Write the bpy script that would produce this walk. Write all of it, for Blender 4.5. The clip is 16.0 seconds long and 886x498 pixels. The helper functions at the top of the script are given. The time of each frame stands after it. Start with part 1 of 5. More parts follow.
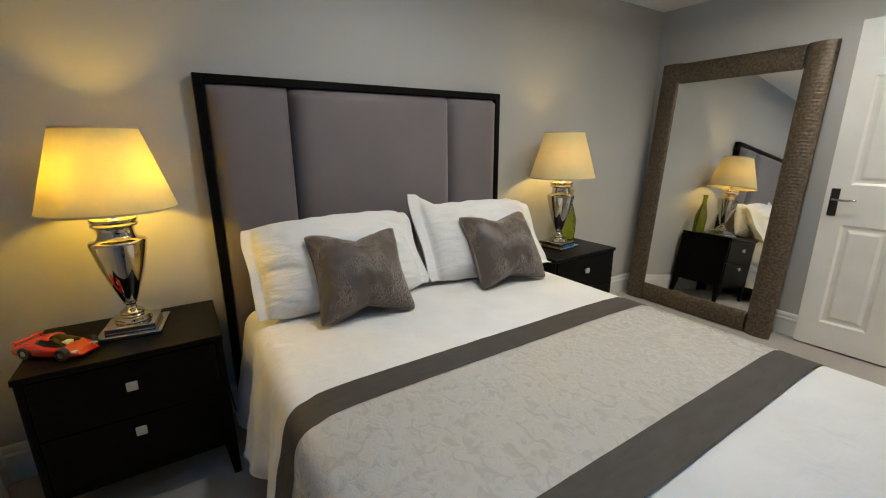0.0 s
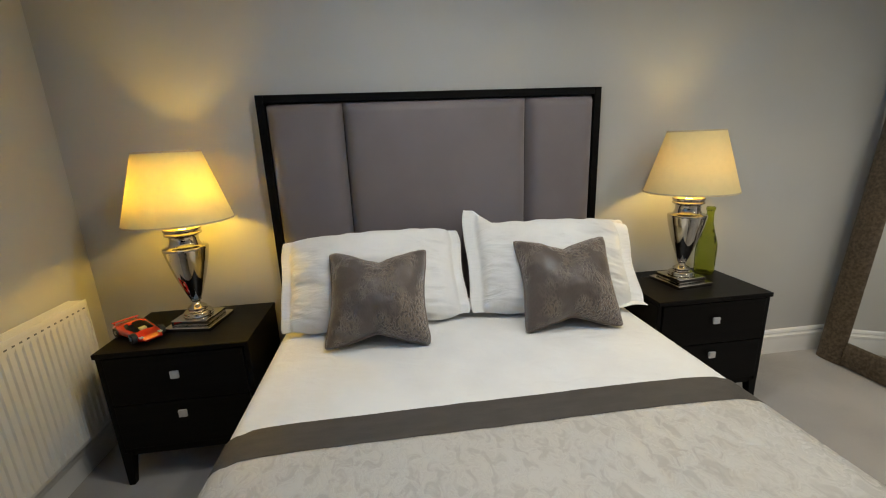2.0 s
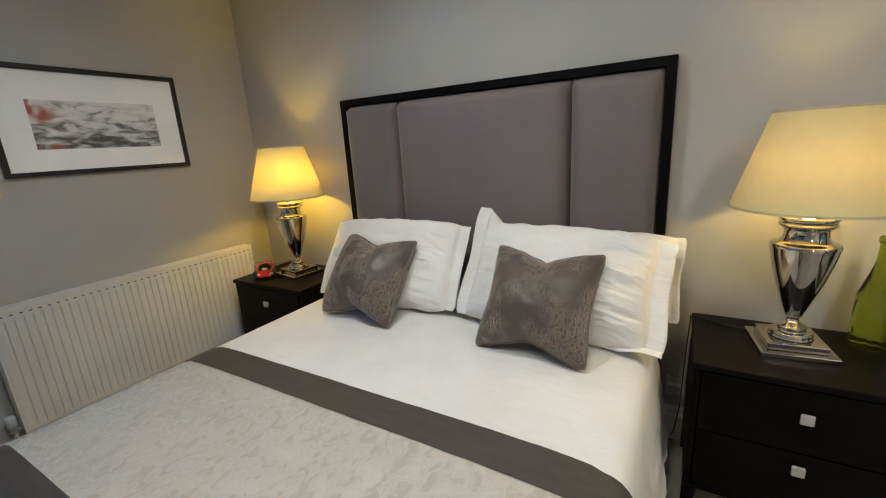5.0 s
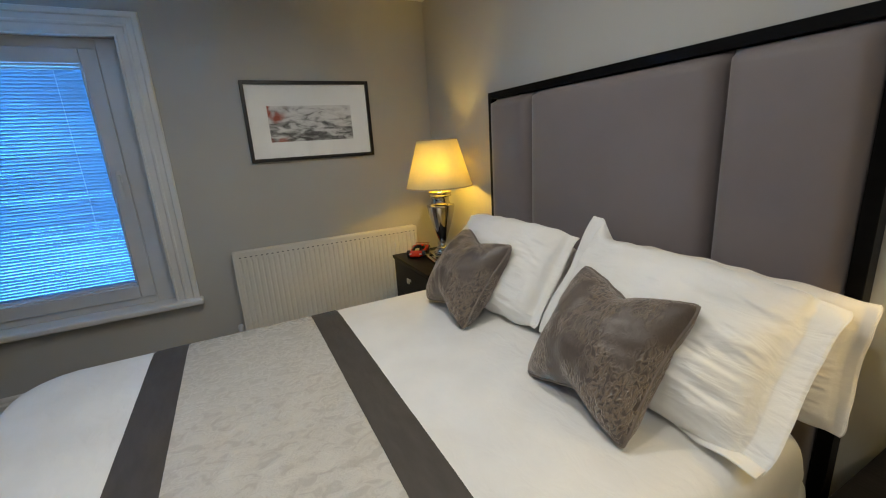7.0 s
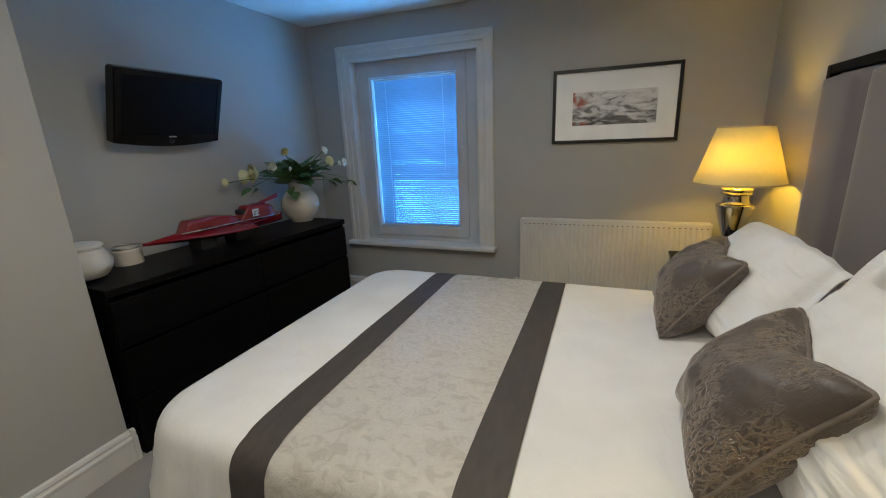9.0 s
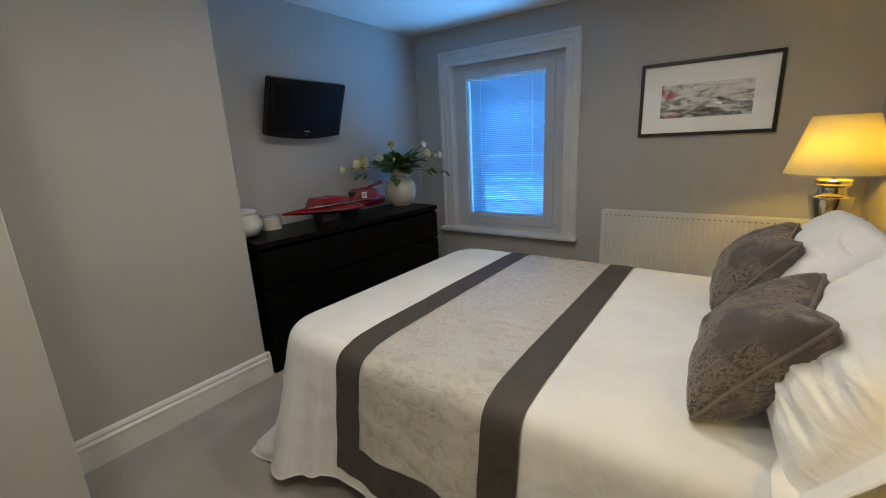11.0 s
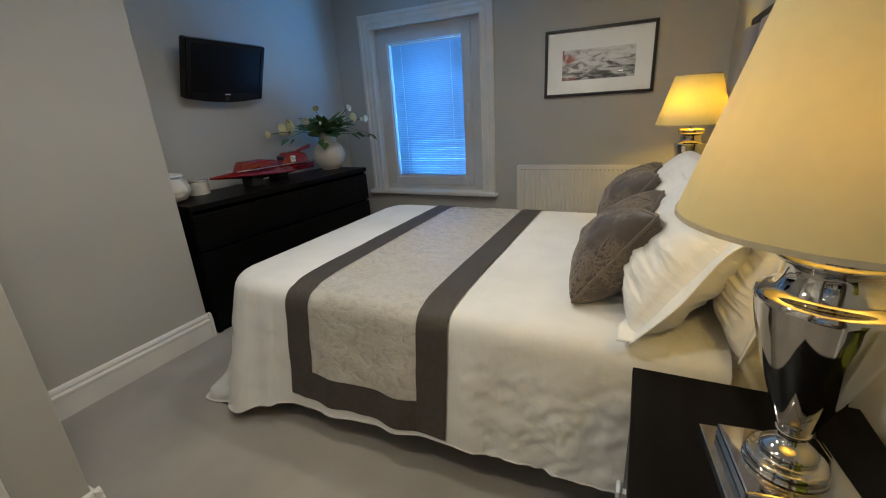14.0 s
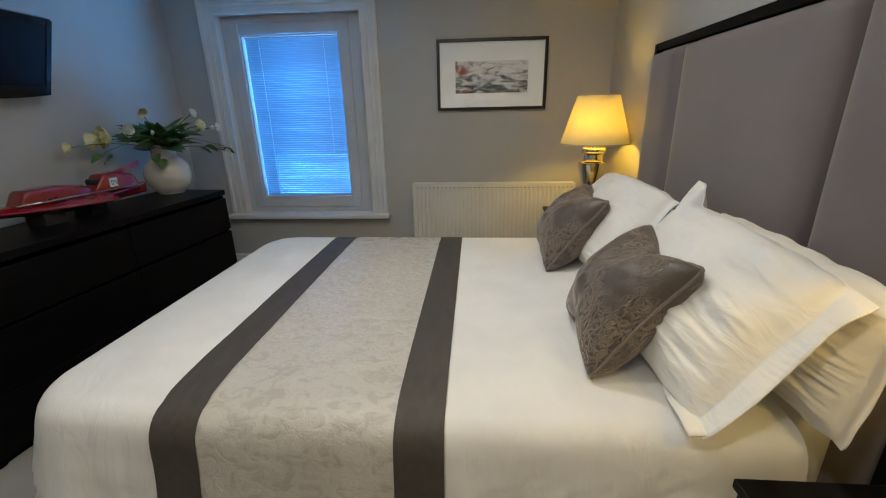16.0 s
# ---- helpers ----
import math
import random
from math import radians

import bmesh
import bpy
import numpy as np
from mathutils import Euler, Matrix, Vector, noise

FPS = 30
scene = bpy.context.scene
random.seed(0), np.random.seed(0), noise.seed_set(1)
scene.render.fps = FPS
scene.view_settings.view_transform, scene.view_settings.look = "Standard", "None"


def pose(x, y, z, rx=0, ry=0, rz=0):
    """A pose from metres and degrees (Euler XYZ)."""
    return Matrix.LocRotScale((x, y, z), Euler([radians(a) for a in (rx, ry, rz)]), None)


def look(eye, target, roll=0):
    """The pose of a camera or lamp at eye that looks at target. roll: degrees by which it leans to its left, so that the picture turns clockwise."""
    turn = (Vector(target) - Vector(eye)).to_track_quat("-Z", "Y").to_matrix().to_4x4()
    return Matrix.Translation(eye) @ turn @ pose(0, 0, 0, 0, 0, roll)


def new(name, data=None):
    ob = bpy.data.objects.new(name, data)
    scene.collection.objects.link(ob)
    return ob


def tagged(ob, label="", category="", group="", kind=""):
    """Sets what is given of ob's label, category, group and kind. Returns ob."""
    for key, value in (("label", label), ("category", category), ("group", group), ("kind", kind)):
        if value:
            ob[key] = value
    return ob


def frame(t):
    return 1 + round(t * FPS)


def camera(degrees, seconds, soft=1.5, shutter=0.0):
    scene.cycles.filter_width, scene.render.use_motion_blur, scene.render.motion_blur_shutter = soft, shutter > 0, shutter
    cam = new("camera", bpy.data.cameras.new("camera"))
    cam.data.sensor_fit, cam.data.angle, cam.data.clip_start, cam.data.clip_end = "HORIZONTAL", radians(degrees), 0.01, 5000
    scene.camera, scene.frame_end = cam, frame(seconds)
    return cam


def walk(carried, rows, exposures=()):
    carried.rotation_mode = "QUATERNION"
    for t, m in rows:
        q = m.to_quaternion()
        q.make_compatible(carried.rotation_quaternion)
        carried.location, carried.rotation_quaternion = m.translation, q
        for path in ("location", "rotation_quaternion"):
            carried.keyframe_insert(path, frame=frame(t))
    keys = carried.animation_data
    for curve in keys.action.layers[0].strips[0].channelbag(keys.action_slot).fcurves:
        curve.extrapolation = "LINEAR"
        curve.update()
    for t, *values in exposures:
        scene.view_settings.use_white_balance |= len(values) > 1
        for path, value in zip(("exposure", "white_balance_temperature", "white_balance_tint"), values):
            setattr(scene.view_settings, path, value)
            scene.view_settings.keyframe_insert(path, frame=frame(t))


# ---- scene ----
cam = camera(94.0, 16.0, soft=1.1)
PATH = [
    (0, (0.103, 0.146, 1.338), (1.144, 1.779, 0.838), -0.4),
    (0.5, (0.236, 0.169, 1.359), (1.08, 1.916, 0.875), -0.9),
    (1, (0.398, 0.219, 1.359), (1.038, 2.053, 0.882), -1.6),
    (1.5, (0.585, 0.228, 1.378), (1.025, 2.117, 0.889), -2.0),
    (2, (0.79, 0.182, 1.392), (1.026, 2.104, 0.889), -2.3),
    (2.5, (0.962, 0.219, 1.366), (0.98, 2.151, 0.85), -2.6),
    (3, (1.124, 0.272, 1.383), (0.925, 2.188, 0.846), -2.9),
    (3.2, (1.227, 0.273, 1.372), (0.907, 2.179, 0.856), -3.4),
    (5.3, (1.995, 0.423, 1.357), (0.898, 2.021, 0.865), -3.5),
    (5.5, (2.036, 0.435, 1.353), (0.855, 1.974, 0.866), -3.6),
    (6, (2.092, 0.541, 1.357), (0.678, 1.869, 0.869), -3.6),
    (6.5, (2.149, 0.74, 1.369), (0.553, 1.839, 0.876), -3.7),
    (7, (2.262, 0.894, 1.38), (0.526, 1.753, 0.879), -3.6),
    (7.5, (2.436, 1.021, 1.399), (0.593, 1.6, 0.882), -3.3),
    (8, (2.487, 1.193, 1.386), (0.586, 1.498, 0.842), -2.8),
    (8.5, (2.503, 1.309, 1.396), (0.587, 1.157, 0.842), -2.0),
    (9, (2.519, 1.407, 1.405), (0.724, 0.696, 0.882), -2.4),
    (9.2, (2.528, 1.463, 1.403), (0.776, 0.637, 0.906), -2.8),
    (11.5, (2.878, 1.663, 1.338), (1.308, 0.533, 0.829), -2.6),
    (12, (2.982, 1.692, 1.327), (1.408, 0.588, 0.775), -2.9),
    (12.5, (3.033, 1.754, 1.288), (1.44, 0.694, 0.707), -3.3),
    (13, (3.037, 1.796, 1.281), (1.418, 0.796, 0.666), -3.4),
    (13.5, (3.014, 1.807, 1.279), (1.361, 0.877, 0.646), -3.6),
    (14, (3.0, 1.793, 1.282), (1.295, 0.966, 0.643), -3.4),
    (14.5, (2.934, 1.722, 1.297), (1.168, 1.032, 0.66), -3.2),
    (15, (2.844, 1.564, 1.319), (1.019, 1.045, 0.686), -2.6),
    (15.5, (2.78, 1.418, 1.312), (0.906, 1.102, 0.69), -1.7),
    (16, (2.651, 1.316, 1.322), (0.76, 1.164, 0.688), -1.2),
]
walk(cam, [(t, look(eye, target, roll)) for t, eye, target, roll in PATH],
     [(0, -0.12, 6500, 10), (3, -0.10, 6350, 9), (5.5, -0.14, 6400, 9.5), (7, -0.34, 6500, 10), (9, -0.34, 6700, 10), (11.5, -0.30, 6850, 10.5), (14.5, -0.30, 6750, 10), (16, -0.26, 6650, 10)])

# ---- world, window light, lamps and exposure ----
world = bpy.data.worlds.new("dusk")
scene.world = world
world.use_nodes = True
wn = world.node_tree.nodes
sky = wn.new("ShaderNodeTexSky")
sky.sky_type, sky.sun_disc, sky.sun_elevation, sky.sun_rotation = "NISHITA", False, radians(6), radians(90)
world.node_tree.links.new(sky.outputs[0], wn["Background"].inputs[0])
wn["Background"].inputs[1].default_value = 0.05


def lamp(name, kind, power, colour, m, size=0.1, size_y=0.1, spread=180):
    data = bpy.data.lights.new(name, kind)
    data.energy, data.color = power, colour
    if kind == "AREA":
        data.shape, data.size, data.size_y, data.spread = "RECTANGLE", size, size_y, radians(spread)
    else:
        data.shadow_soft_size = size
    ob = new(name, data)
    ob.matrix_world = m
    return ob


LAMP_L, LAMP_R = (-0.113, 2.072), (2.266, 2.062)
lamp("window_daylight", "AREA", 158, (0.08, 0.385, 0.92), pose(-1.15, -0.06, 1.20, 0, -90, 0), 1.7, 0.95)
lamp("lamp_bulb", "POINT", 10.8, (1.0, 0.63, 0.07), pose(*LAMP_L, 1.22), 0.035)
lamp("lamp_bulb", "POINT", 6.1, (1.0, 0.73, 0.24), pose(*LAMP_R, 1.22), 0.035)
for x, y, power, spread in ((1.05, 1.25, 10.5, 172), (1.70, 0.72, 9.5, 170), (2.8, 0.95, 10.0, 168)):
    lamp("ceiling_downlight", "AREA", power, (0.97, 0.945, 0.85), pose(x, y, 2.33), 0.10, 0.10, spread)
lamp("hall_light", "AREA", 30, (1.0, 0.93, 0.84), pose(3.2, -0.9, 2.3, 0, 0, 0), 0.5, 0.5)

# ---- materials ----


def node_mat(name):
    m = bpy.data.materials.new(name)
    m.use_nodes = True
    return m, m.node_tree.nodes, m.node_tree.links, m.node_tree.nodes["Principled BSDF"]


def mat(name, c1, c2, scale=6, rough=0.6, metal=0.0, bump=0.0, bscale=80, stretch=(1, 1, 1), sheen=0.0, coat=0.0,
        detail=4, rvar=0.08, spec=0.5, distort=0.0, hard=(0.35, 0.65), crease=0.0, cscale=7, cstretch=(1, 1, 1)):
    """Two-tone noise colour, a finer bump and a little roughness variation, in metres."""
    m, n, l, b = node_mat(name)
    co, mp = n.new("ShaderNodeTexCoord"), n.new("ShaderNodeMapping")
    mp.inputs["Scale"].default_value = stretch
    l.new(co.outputs["Object"], mp.inputs[0])
    big, fine, ramp = n.new("ShaderNodeTexNoise"), n.new("ShaderNodeTexNoise"), n.new("ShaderNodeValToRGB")
    big.inputs["Scale"].default_value, big.inputs["Detail"].default_value, big.inputs["Distortion"].default_value = scale, detail, distort
    fine.inputs["Scale"].default_value, fine.inputs["Detail"].default_value = bscale, 3
    l.new(mp.outputs[0], big.inputs["Vector"]), l.new(mp.outputs[0], fine.inputs["Vector"])
    ramp.color_ramp.elements[0].position, ramp.color_ramp.elements[1].position = hard
    ramp.color_ramp.elements[0].color, ramp.color_ramp.elements[1].color = (*c1, 1), (*c2, 1)
    l.new(big.outputs[0], ramp.inputs[0]), l.new(ramp.outputs[0], b.inputs["Base Color"])
    rr = n.new("ShaderNodeMapRange")
    rr.inputs[3].default_value, rr.inputs[4].default_value = max(0.02, rough - rvar), min(1, rough + rvar)
    l.new(fine.outputs[0], rr.inputs[0]), l.new(rr.outputs[0], b.inputs["Roughness"])
    b.inputs["Metallic"].default_value, b.inputs["Specular IOR Level"].default_value = metal, spec
    b.inputs["Sheen Weight"].default_value, b.inputs["Coat Weight"].default_value = sheen, coat
    b.inputs["Coat Roughness"].default_value = 0.08
    if bump:
        bp = n.new("ShaderNodeBump")
        bp.inputs["Strength"].default_value, bp.inputs["Distance"].default_value = bump, 0.004
        l.new(fine.outputs[0], bp.inputs["Height"]), l.new(bp.outputs[0], b.inputs["Normal"])
        if crease:
            cm, cn, b2 = n.new("ShaderNodeMapping"), n.new("ShaderNodeTexNoise"), n.new("ShaderNodeBump")
            cm.inputs["Scale"].default_value = cstretch
            cn.inputs["Scale"].default_value, cn.inputs["Detail"].default_value, cn.inputs["Distortion"].default_value = cscale, 3, 0.7
            b2.inputs["Strength"].default_value, b2.inputs["Distance"].default_value = crease, 0.03
            l.new(co.outputs["Object"], cm.inputs[0]), l.new(cm.outputs[0], cn.inputs["Vector"]), l.new(cn.outputs[0], b2.inputs["Height"])
            l.new(b2.outputs[0], bp.inputs["Normal"])
    return m


def glow_through(name, c, share, rough=0.8, weave=0.0):
    """Cloth or slat that lets light through."""
    m, n, l, b = node_mat(name)
    b.inputs["Base Color"].default_value, b.inputs["Roughness"].default_value = (*c, 1), rough
    tr, mix = n.new("ShaderNodeBsdfTranslucent"), n.new("ShaderNodeMixShader")
    tr.inputs[0].default_value, mix.inputs[0].default_value = (*c, 1), share
    if weave:
        co, no, rp = n.new("ShaderNodeTexCoord"), n.new("ShaderNodeTexNoise"), n.new("ShaderNodeValToRGB")
        no.inputs["Scale"].default_value, no.inputs["Detail"].default_value = weave, 5
        rp.color_ramp.elements[0].color, rp.color_ramp.elements[1].color = (*[k * 0.965 for k in c], 1), (*c, 1)
        rp.color_ramp.elements[0].position, rp.color_ramp.elements[1].position = 0.3, 0.6
        l.new(co.outputs["Object"], no.inputs["Vector"]), l.new(no.outputs[0], rp.inputs[0])
        l.new(rp.outputs[0], b.inputs["Base Color"]), l.new(rp.outputs[0], tr.inputs[0])
    l.new(b.outputs[0], mix.inputs[1]), l.new(tr.outputs[0], mix.inputs[2])
    l.new(mix.outputs[0], n["Material Output"].inputs[0])
    return m


def glass_mat(name, c=(1, 1, 1), rough=0.0, ior=1.45):
    m, n, l, b = node_mat(name)
    b.inputs["Base Color"].default_value, b.inputs["Roughness"].default_value = (*c, 1), rough
    b.inputs["Transmission Weight"].default_value, b.inputs["IOR"].default_value = 1.0, ior
    return m


M_WALL = mat("wall_paint", (0.455, 0.44, 0.41), (0.485, 0.47, 0.435), 1.6, 0.7, bump=0.05, bscale=240)
M_CEIL = mat("ceiling_paint", (0.76, 0.75, 0.72), (0.80, 0.79, 0.76), 2, 0.8, bump=0.04, bscale=200)
M_TRIM = mat("white_gloss_paint", (0.70, 0.68, 0.64), (0.76, 0.74, 0.70), 5, 0.32, bump=0.02, bscale=60)
M_CARPET = mat("carpet", (0.315, 0.288, 0.258), (0.385, 0.352, 0.316), 3.0, 0.95, bump=0.7, bscale=420, sheen=0.3)
M_BLACK = mat("black_stained_wood", (0.0025, 0.0022, 0.002), (0.005, 0.0043, 0.004), 9, 0.36, bump=0.08, bscale=60, stretch=(0.25, 3, 3), rvar=0.06, spec=0.10)
M_DRESS = mat("black_brown_veneer", (0.003, 0.003, 0.0034), (0.0055, 0.005, 0.005), 12, 0.40, bump=0.06, bscale=70, stretch=(0.2, 3, 3), rvar=0.05, spec=0.08)
M_LINEN = mat("white_cotton", (0.74, 0.725, 0.70), (0.80, 0.787, 0.76), 5, 0.85, bump=0.10, bscale=300, sheen=0.15, crease=0.20, cscale=13, cstretch=(0.8, 1.2, 0.5))
M_CASE = mat("white_pillow_cotton", (0.74, 0.725, 0.70), (0.80, 0.787, 0.76), 5, 0.85, bump=0.10, bscale=300, sheen=0.15, crease=0.35, cscale=9, cstretch=(0.6, 2.0, 1))
M_SHEET = mat("cream_cotton", (0.70, 0.66, 0.60), (0.76, 0.72, 0.66), 6, 0.85, bump=0.12, bscale=200, sheen=0.15, crease=0.25, cscale=8, cstretch=(0.8, 1.6, 1))
M_SATIN = mat("mauve_grey_satin", (0.148, 0.124, 0.128), (0.172, 0.145, 0.149), 3, 0.58, bump=0.08, bscale=500, sheen=0.35, rvar=0.06)
M_BAND = mat("taupe_satin_band", (0.066, 0.057, 0.050), (0.079, 0.068, 0.060), 12, 0.60, spec=0.3, bump=0.15, bscale=500, stretch=(1, 4, 4))
M_PIPE = mat("taupe_piping", (0.15, 0.12, 0.10), (0.19, 0.155, 0.13), 30, 0.5)
M_CHROME = mat("polished_chrome", (0.50, 0.48, 0.455), (0.56, 0.54, 0.51), 8, 0.06, metal=1.0, rvar=0.03)
M_STEEL = mat("brushed_steel", (0.58, 0.56, 0.53), (0.66, 0.64, 0.60), 30, 0.34, metal=1.0, stretch=(1, 8, 8))
M_NICKEL = mat("satin_nickel_knob", (0.62, 0.61, 0.60), (0.72, 0.71, 0.70), 40, 0.4, metal=0.6)
M_RAD = mat("radiator_enamel", (0.70, 0.68, 0.63), (0.75, 0.73, 0.68), 4, 0.38)
M_UPVC = mat("white_upvc", (0.56, 0.56, 0.56), (0.62, 0.62, 0.62), 4, 0.4)
# white slats toned blue-grey: part of the daylight's blue sits in their colour
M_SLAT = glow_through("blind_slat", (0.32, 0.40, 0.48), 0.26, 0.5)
M_CORD = glow_through("blind_cord", (0.85, 0.85, 0.85), 0.4, 0.6)
M_SHADE_L = glow_through("ivory_shade_cloth", (0.85, 0.78, 0.46), 0.42, 0.8, 40)
M_SHADE_R = glow_through("cream_shade_cloth", (0.80, 0.67, 0.34), 0.24, 0.8, 40)
M_TAPE = mat("shade_edge_tape", (0.46, 0.38, 0.24), (0.54, 0.45, 0.30), 60, 0.8)
M_GLASS = glass_mat("clear_glass")
M_GREEN = glass_mat("green_glass", (0.44, 0.50, 0.05), 0.05)
M_TVB = mat("tv_black_gloss", (0.003, 0.003, 0.0035), (0.004, 0.004, 0.005), 5, 0.14, rvar=0.03, spec=0.3)
M_SCREEN = mat("tv_screen", (0.003, 0.003, 0.0035), (0.0035, 0.0035, 0.004), 5, 0.25, rvar=0.02, spec=0.15)
M_GREYPL = mat("grey_plastic", (0.10, 0.10, 0.105), (0.13, 0.13, 0.135), 20, 0.4)
M_RED = mat("red_gloss_paint", (0.20, 0.005, 0.008), (0.25, 0.007, 0.010), 6, 0.2, coat=0.8)
M_REDCAR = mat("red_car_paint", (0.60, 0.022, 0.008), (0.66, 0.03, 0.012), 6, 0.2, coat=0.8)
M_RUBBER = mat("black_rubber", (0.012, 0.012, 0.012), (0.02, 0.02, 0.02), 40, 0.7)
M_CREAM = mat("cream_glaze", (0.62, 0.57, 0.50), (0.68, 0.63, 0.56), 9, 0.25, coat=0.4)
M_CERAM = mat("white_matt_ceramic", (0.66, 0.64, 0.60), (0.74, 0.72, 0.68), 14, 0.5, bump=0.1)
M_LEAF = mat("leaf", (0.045, 0.11, 0.035), (0.09, 0.18, 0.06), 18, 0.5)
M_STEM = mat("stem", (0.06, 0.11, 0.03), (0.09, 0.14, 0.05), 30, 0.6)
M_PETY = mat("yellow_petal", (0.66, 0.58, 0.24), (0.76, 0.71, 0.42), 30, 0.6)
M_PETW = mat("white_petal", (0.72, 0.74, 0.62), (0.82, 0.82, 0.74), 30, 0.6)
M_MIRROR = mat("mirror_silver", (0.88, 0.89, 0.88), (0.90, 0.91, 0.90), 2, 0.02, metal=1.0, rvar=0.0)
M_WOVEN = mat("bronze_woven_frame", (0.085, 0.064, 0.043), (0.16, 0.122, 0.084), 60, 0.45, metal=0.55, bump=0.35, bscale=160)
M_MOUNT = mat("white_mount_card", (0.74, 0.74, 0.73), (0.78, 0.78, 0.77), 10, 0.8, bump=0.05, bscale=300)
M_FRAME = mat("black_frame", (0.007, 0.006, 0.006), (0.012, 0.010, 0.010), 40, 0.35)
M_HALL = mat("pale_plank", (0.50, 0.48, 0.44), (0.66, 0.64, 0.60), 3, 0.45, stretch=(6, 0.6, 1))
M_DARK = mat("dark_base_cloth", (0.03, 0.027, 0.025), (0.045, 0.04, 0.037), 20, 0.9)
M_BLACKCABLE = mat("black_cable", (0.01, 0.01, 0.01), (0.016, 0.016, 0.016), 30, 0.5)


def crushed(name, dark, light, scale, stretch, rlo, rhi, bump, dist, lo=0.44, hi=0.58, sheen=0.45, fine=0.25):
    """Crushed velvet: streaky patches of pile lying two ways."""
    m, n, l, b = node_mat(name)
    co, mp = n.new("ShaderNodeTexCoord"), n.new("ShaderNodeMapping")
    mp.inputs["Scale"].default_value = stretch
    no, no2, rp, rr, bp = (n.new("ShaderNodeTexNoise"), n.new("ShaderNodeTexNoise"), n.new("ShaderNodeValToRGB"),
                           n.new("ShaderNodeMapRange"), n.new("ShaderNodeBump"))
    l.new(co.outputs["Object"], mp.inputs[0])
    no.inputs["Scale"].default_value, no.inputs["Detail"].default_value, no.inputs["Distortion"].default_value = scale, 3, dist
    no2.inputs["Scale"].default_value, no2.inputs["Detail"].default_value = scale * 9, 3
    l.new(mp.outputs[0], no.inputs["Vector"]), l.new(mp.outputs[0], no2.inputs["Vector"])
    rp.color_ramp.elements[0].position, rp.color_ramp.elements[1].position = lo, hi
    rp.color_ramp.elements[0].color, rp.color_ramp.elements[1].color = (*dark, 1), (*light, 1)
    rr.inputs[1].default_value, rr.inputs[2].default_value = lo, hi
    rr.inputs[3].default_value, rr.inputs[4].default_value = rhi, rlo
    bp.inputs["Strength"].default_value, bp.inputs["Distance"].default_value = bump, 0.006
    mixn = n.new("ShaderNodeMath")
    mixn.operation = "MULTIPLY_ADD"
    mixn.inputs[1].default_value = fine
    l.new(no2.outputs[0], mixn.inputs[0]), l.new(no.outputs[0], mixn.inputs[2])
    l.new(mixn.outputs[0], bp.inputs["Height"]), l.new(bp.outputs[0], b.inputs["Normal"])
    l.new(no.outputs[0], rp.inputs[0]), l.new(rp.outputs[0], b.inputs["Base Color"])
    l.new(no.outputs[0], rr.inputs[0]), l.new(rr.outputs[0], b.inputs["Roughness"])
    b.inputs["Sheen Weight"].default_value, b.inputs["Sheen Roughness"].default_value = sheen, 0.35
    b.inputs["Sheen Tint"].default_value = (*[min(1.0, c / max(light)) for c in light], 1)
    return m


M_VELVET = crushed("silver_crushed_velvet", (0.44, 0.405, 0.355), (0.585, 0.55, 0.495), 24, (1.25, 0.9, 1.1), 0.16, 0.52, 0.6, 0.9, 0.38, 0.60)


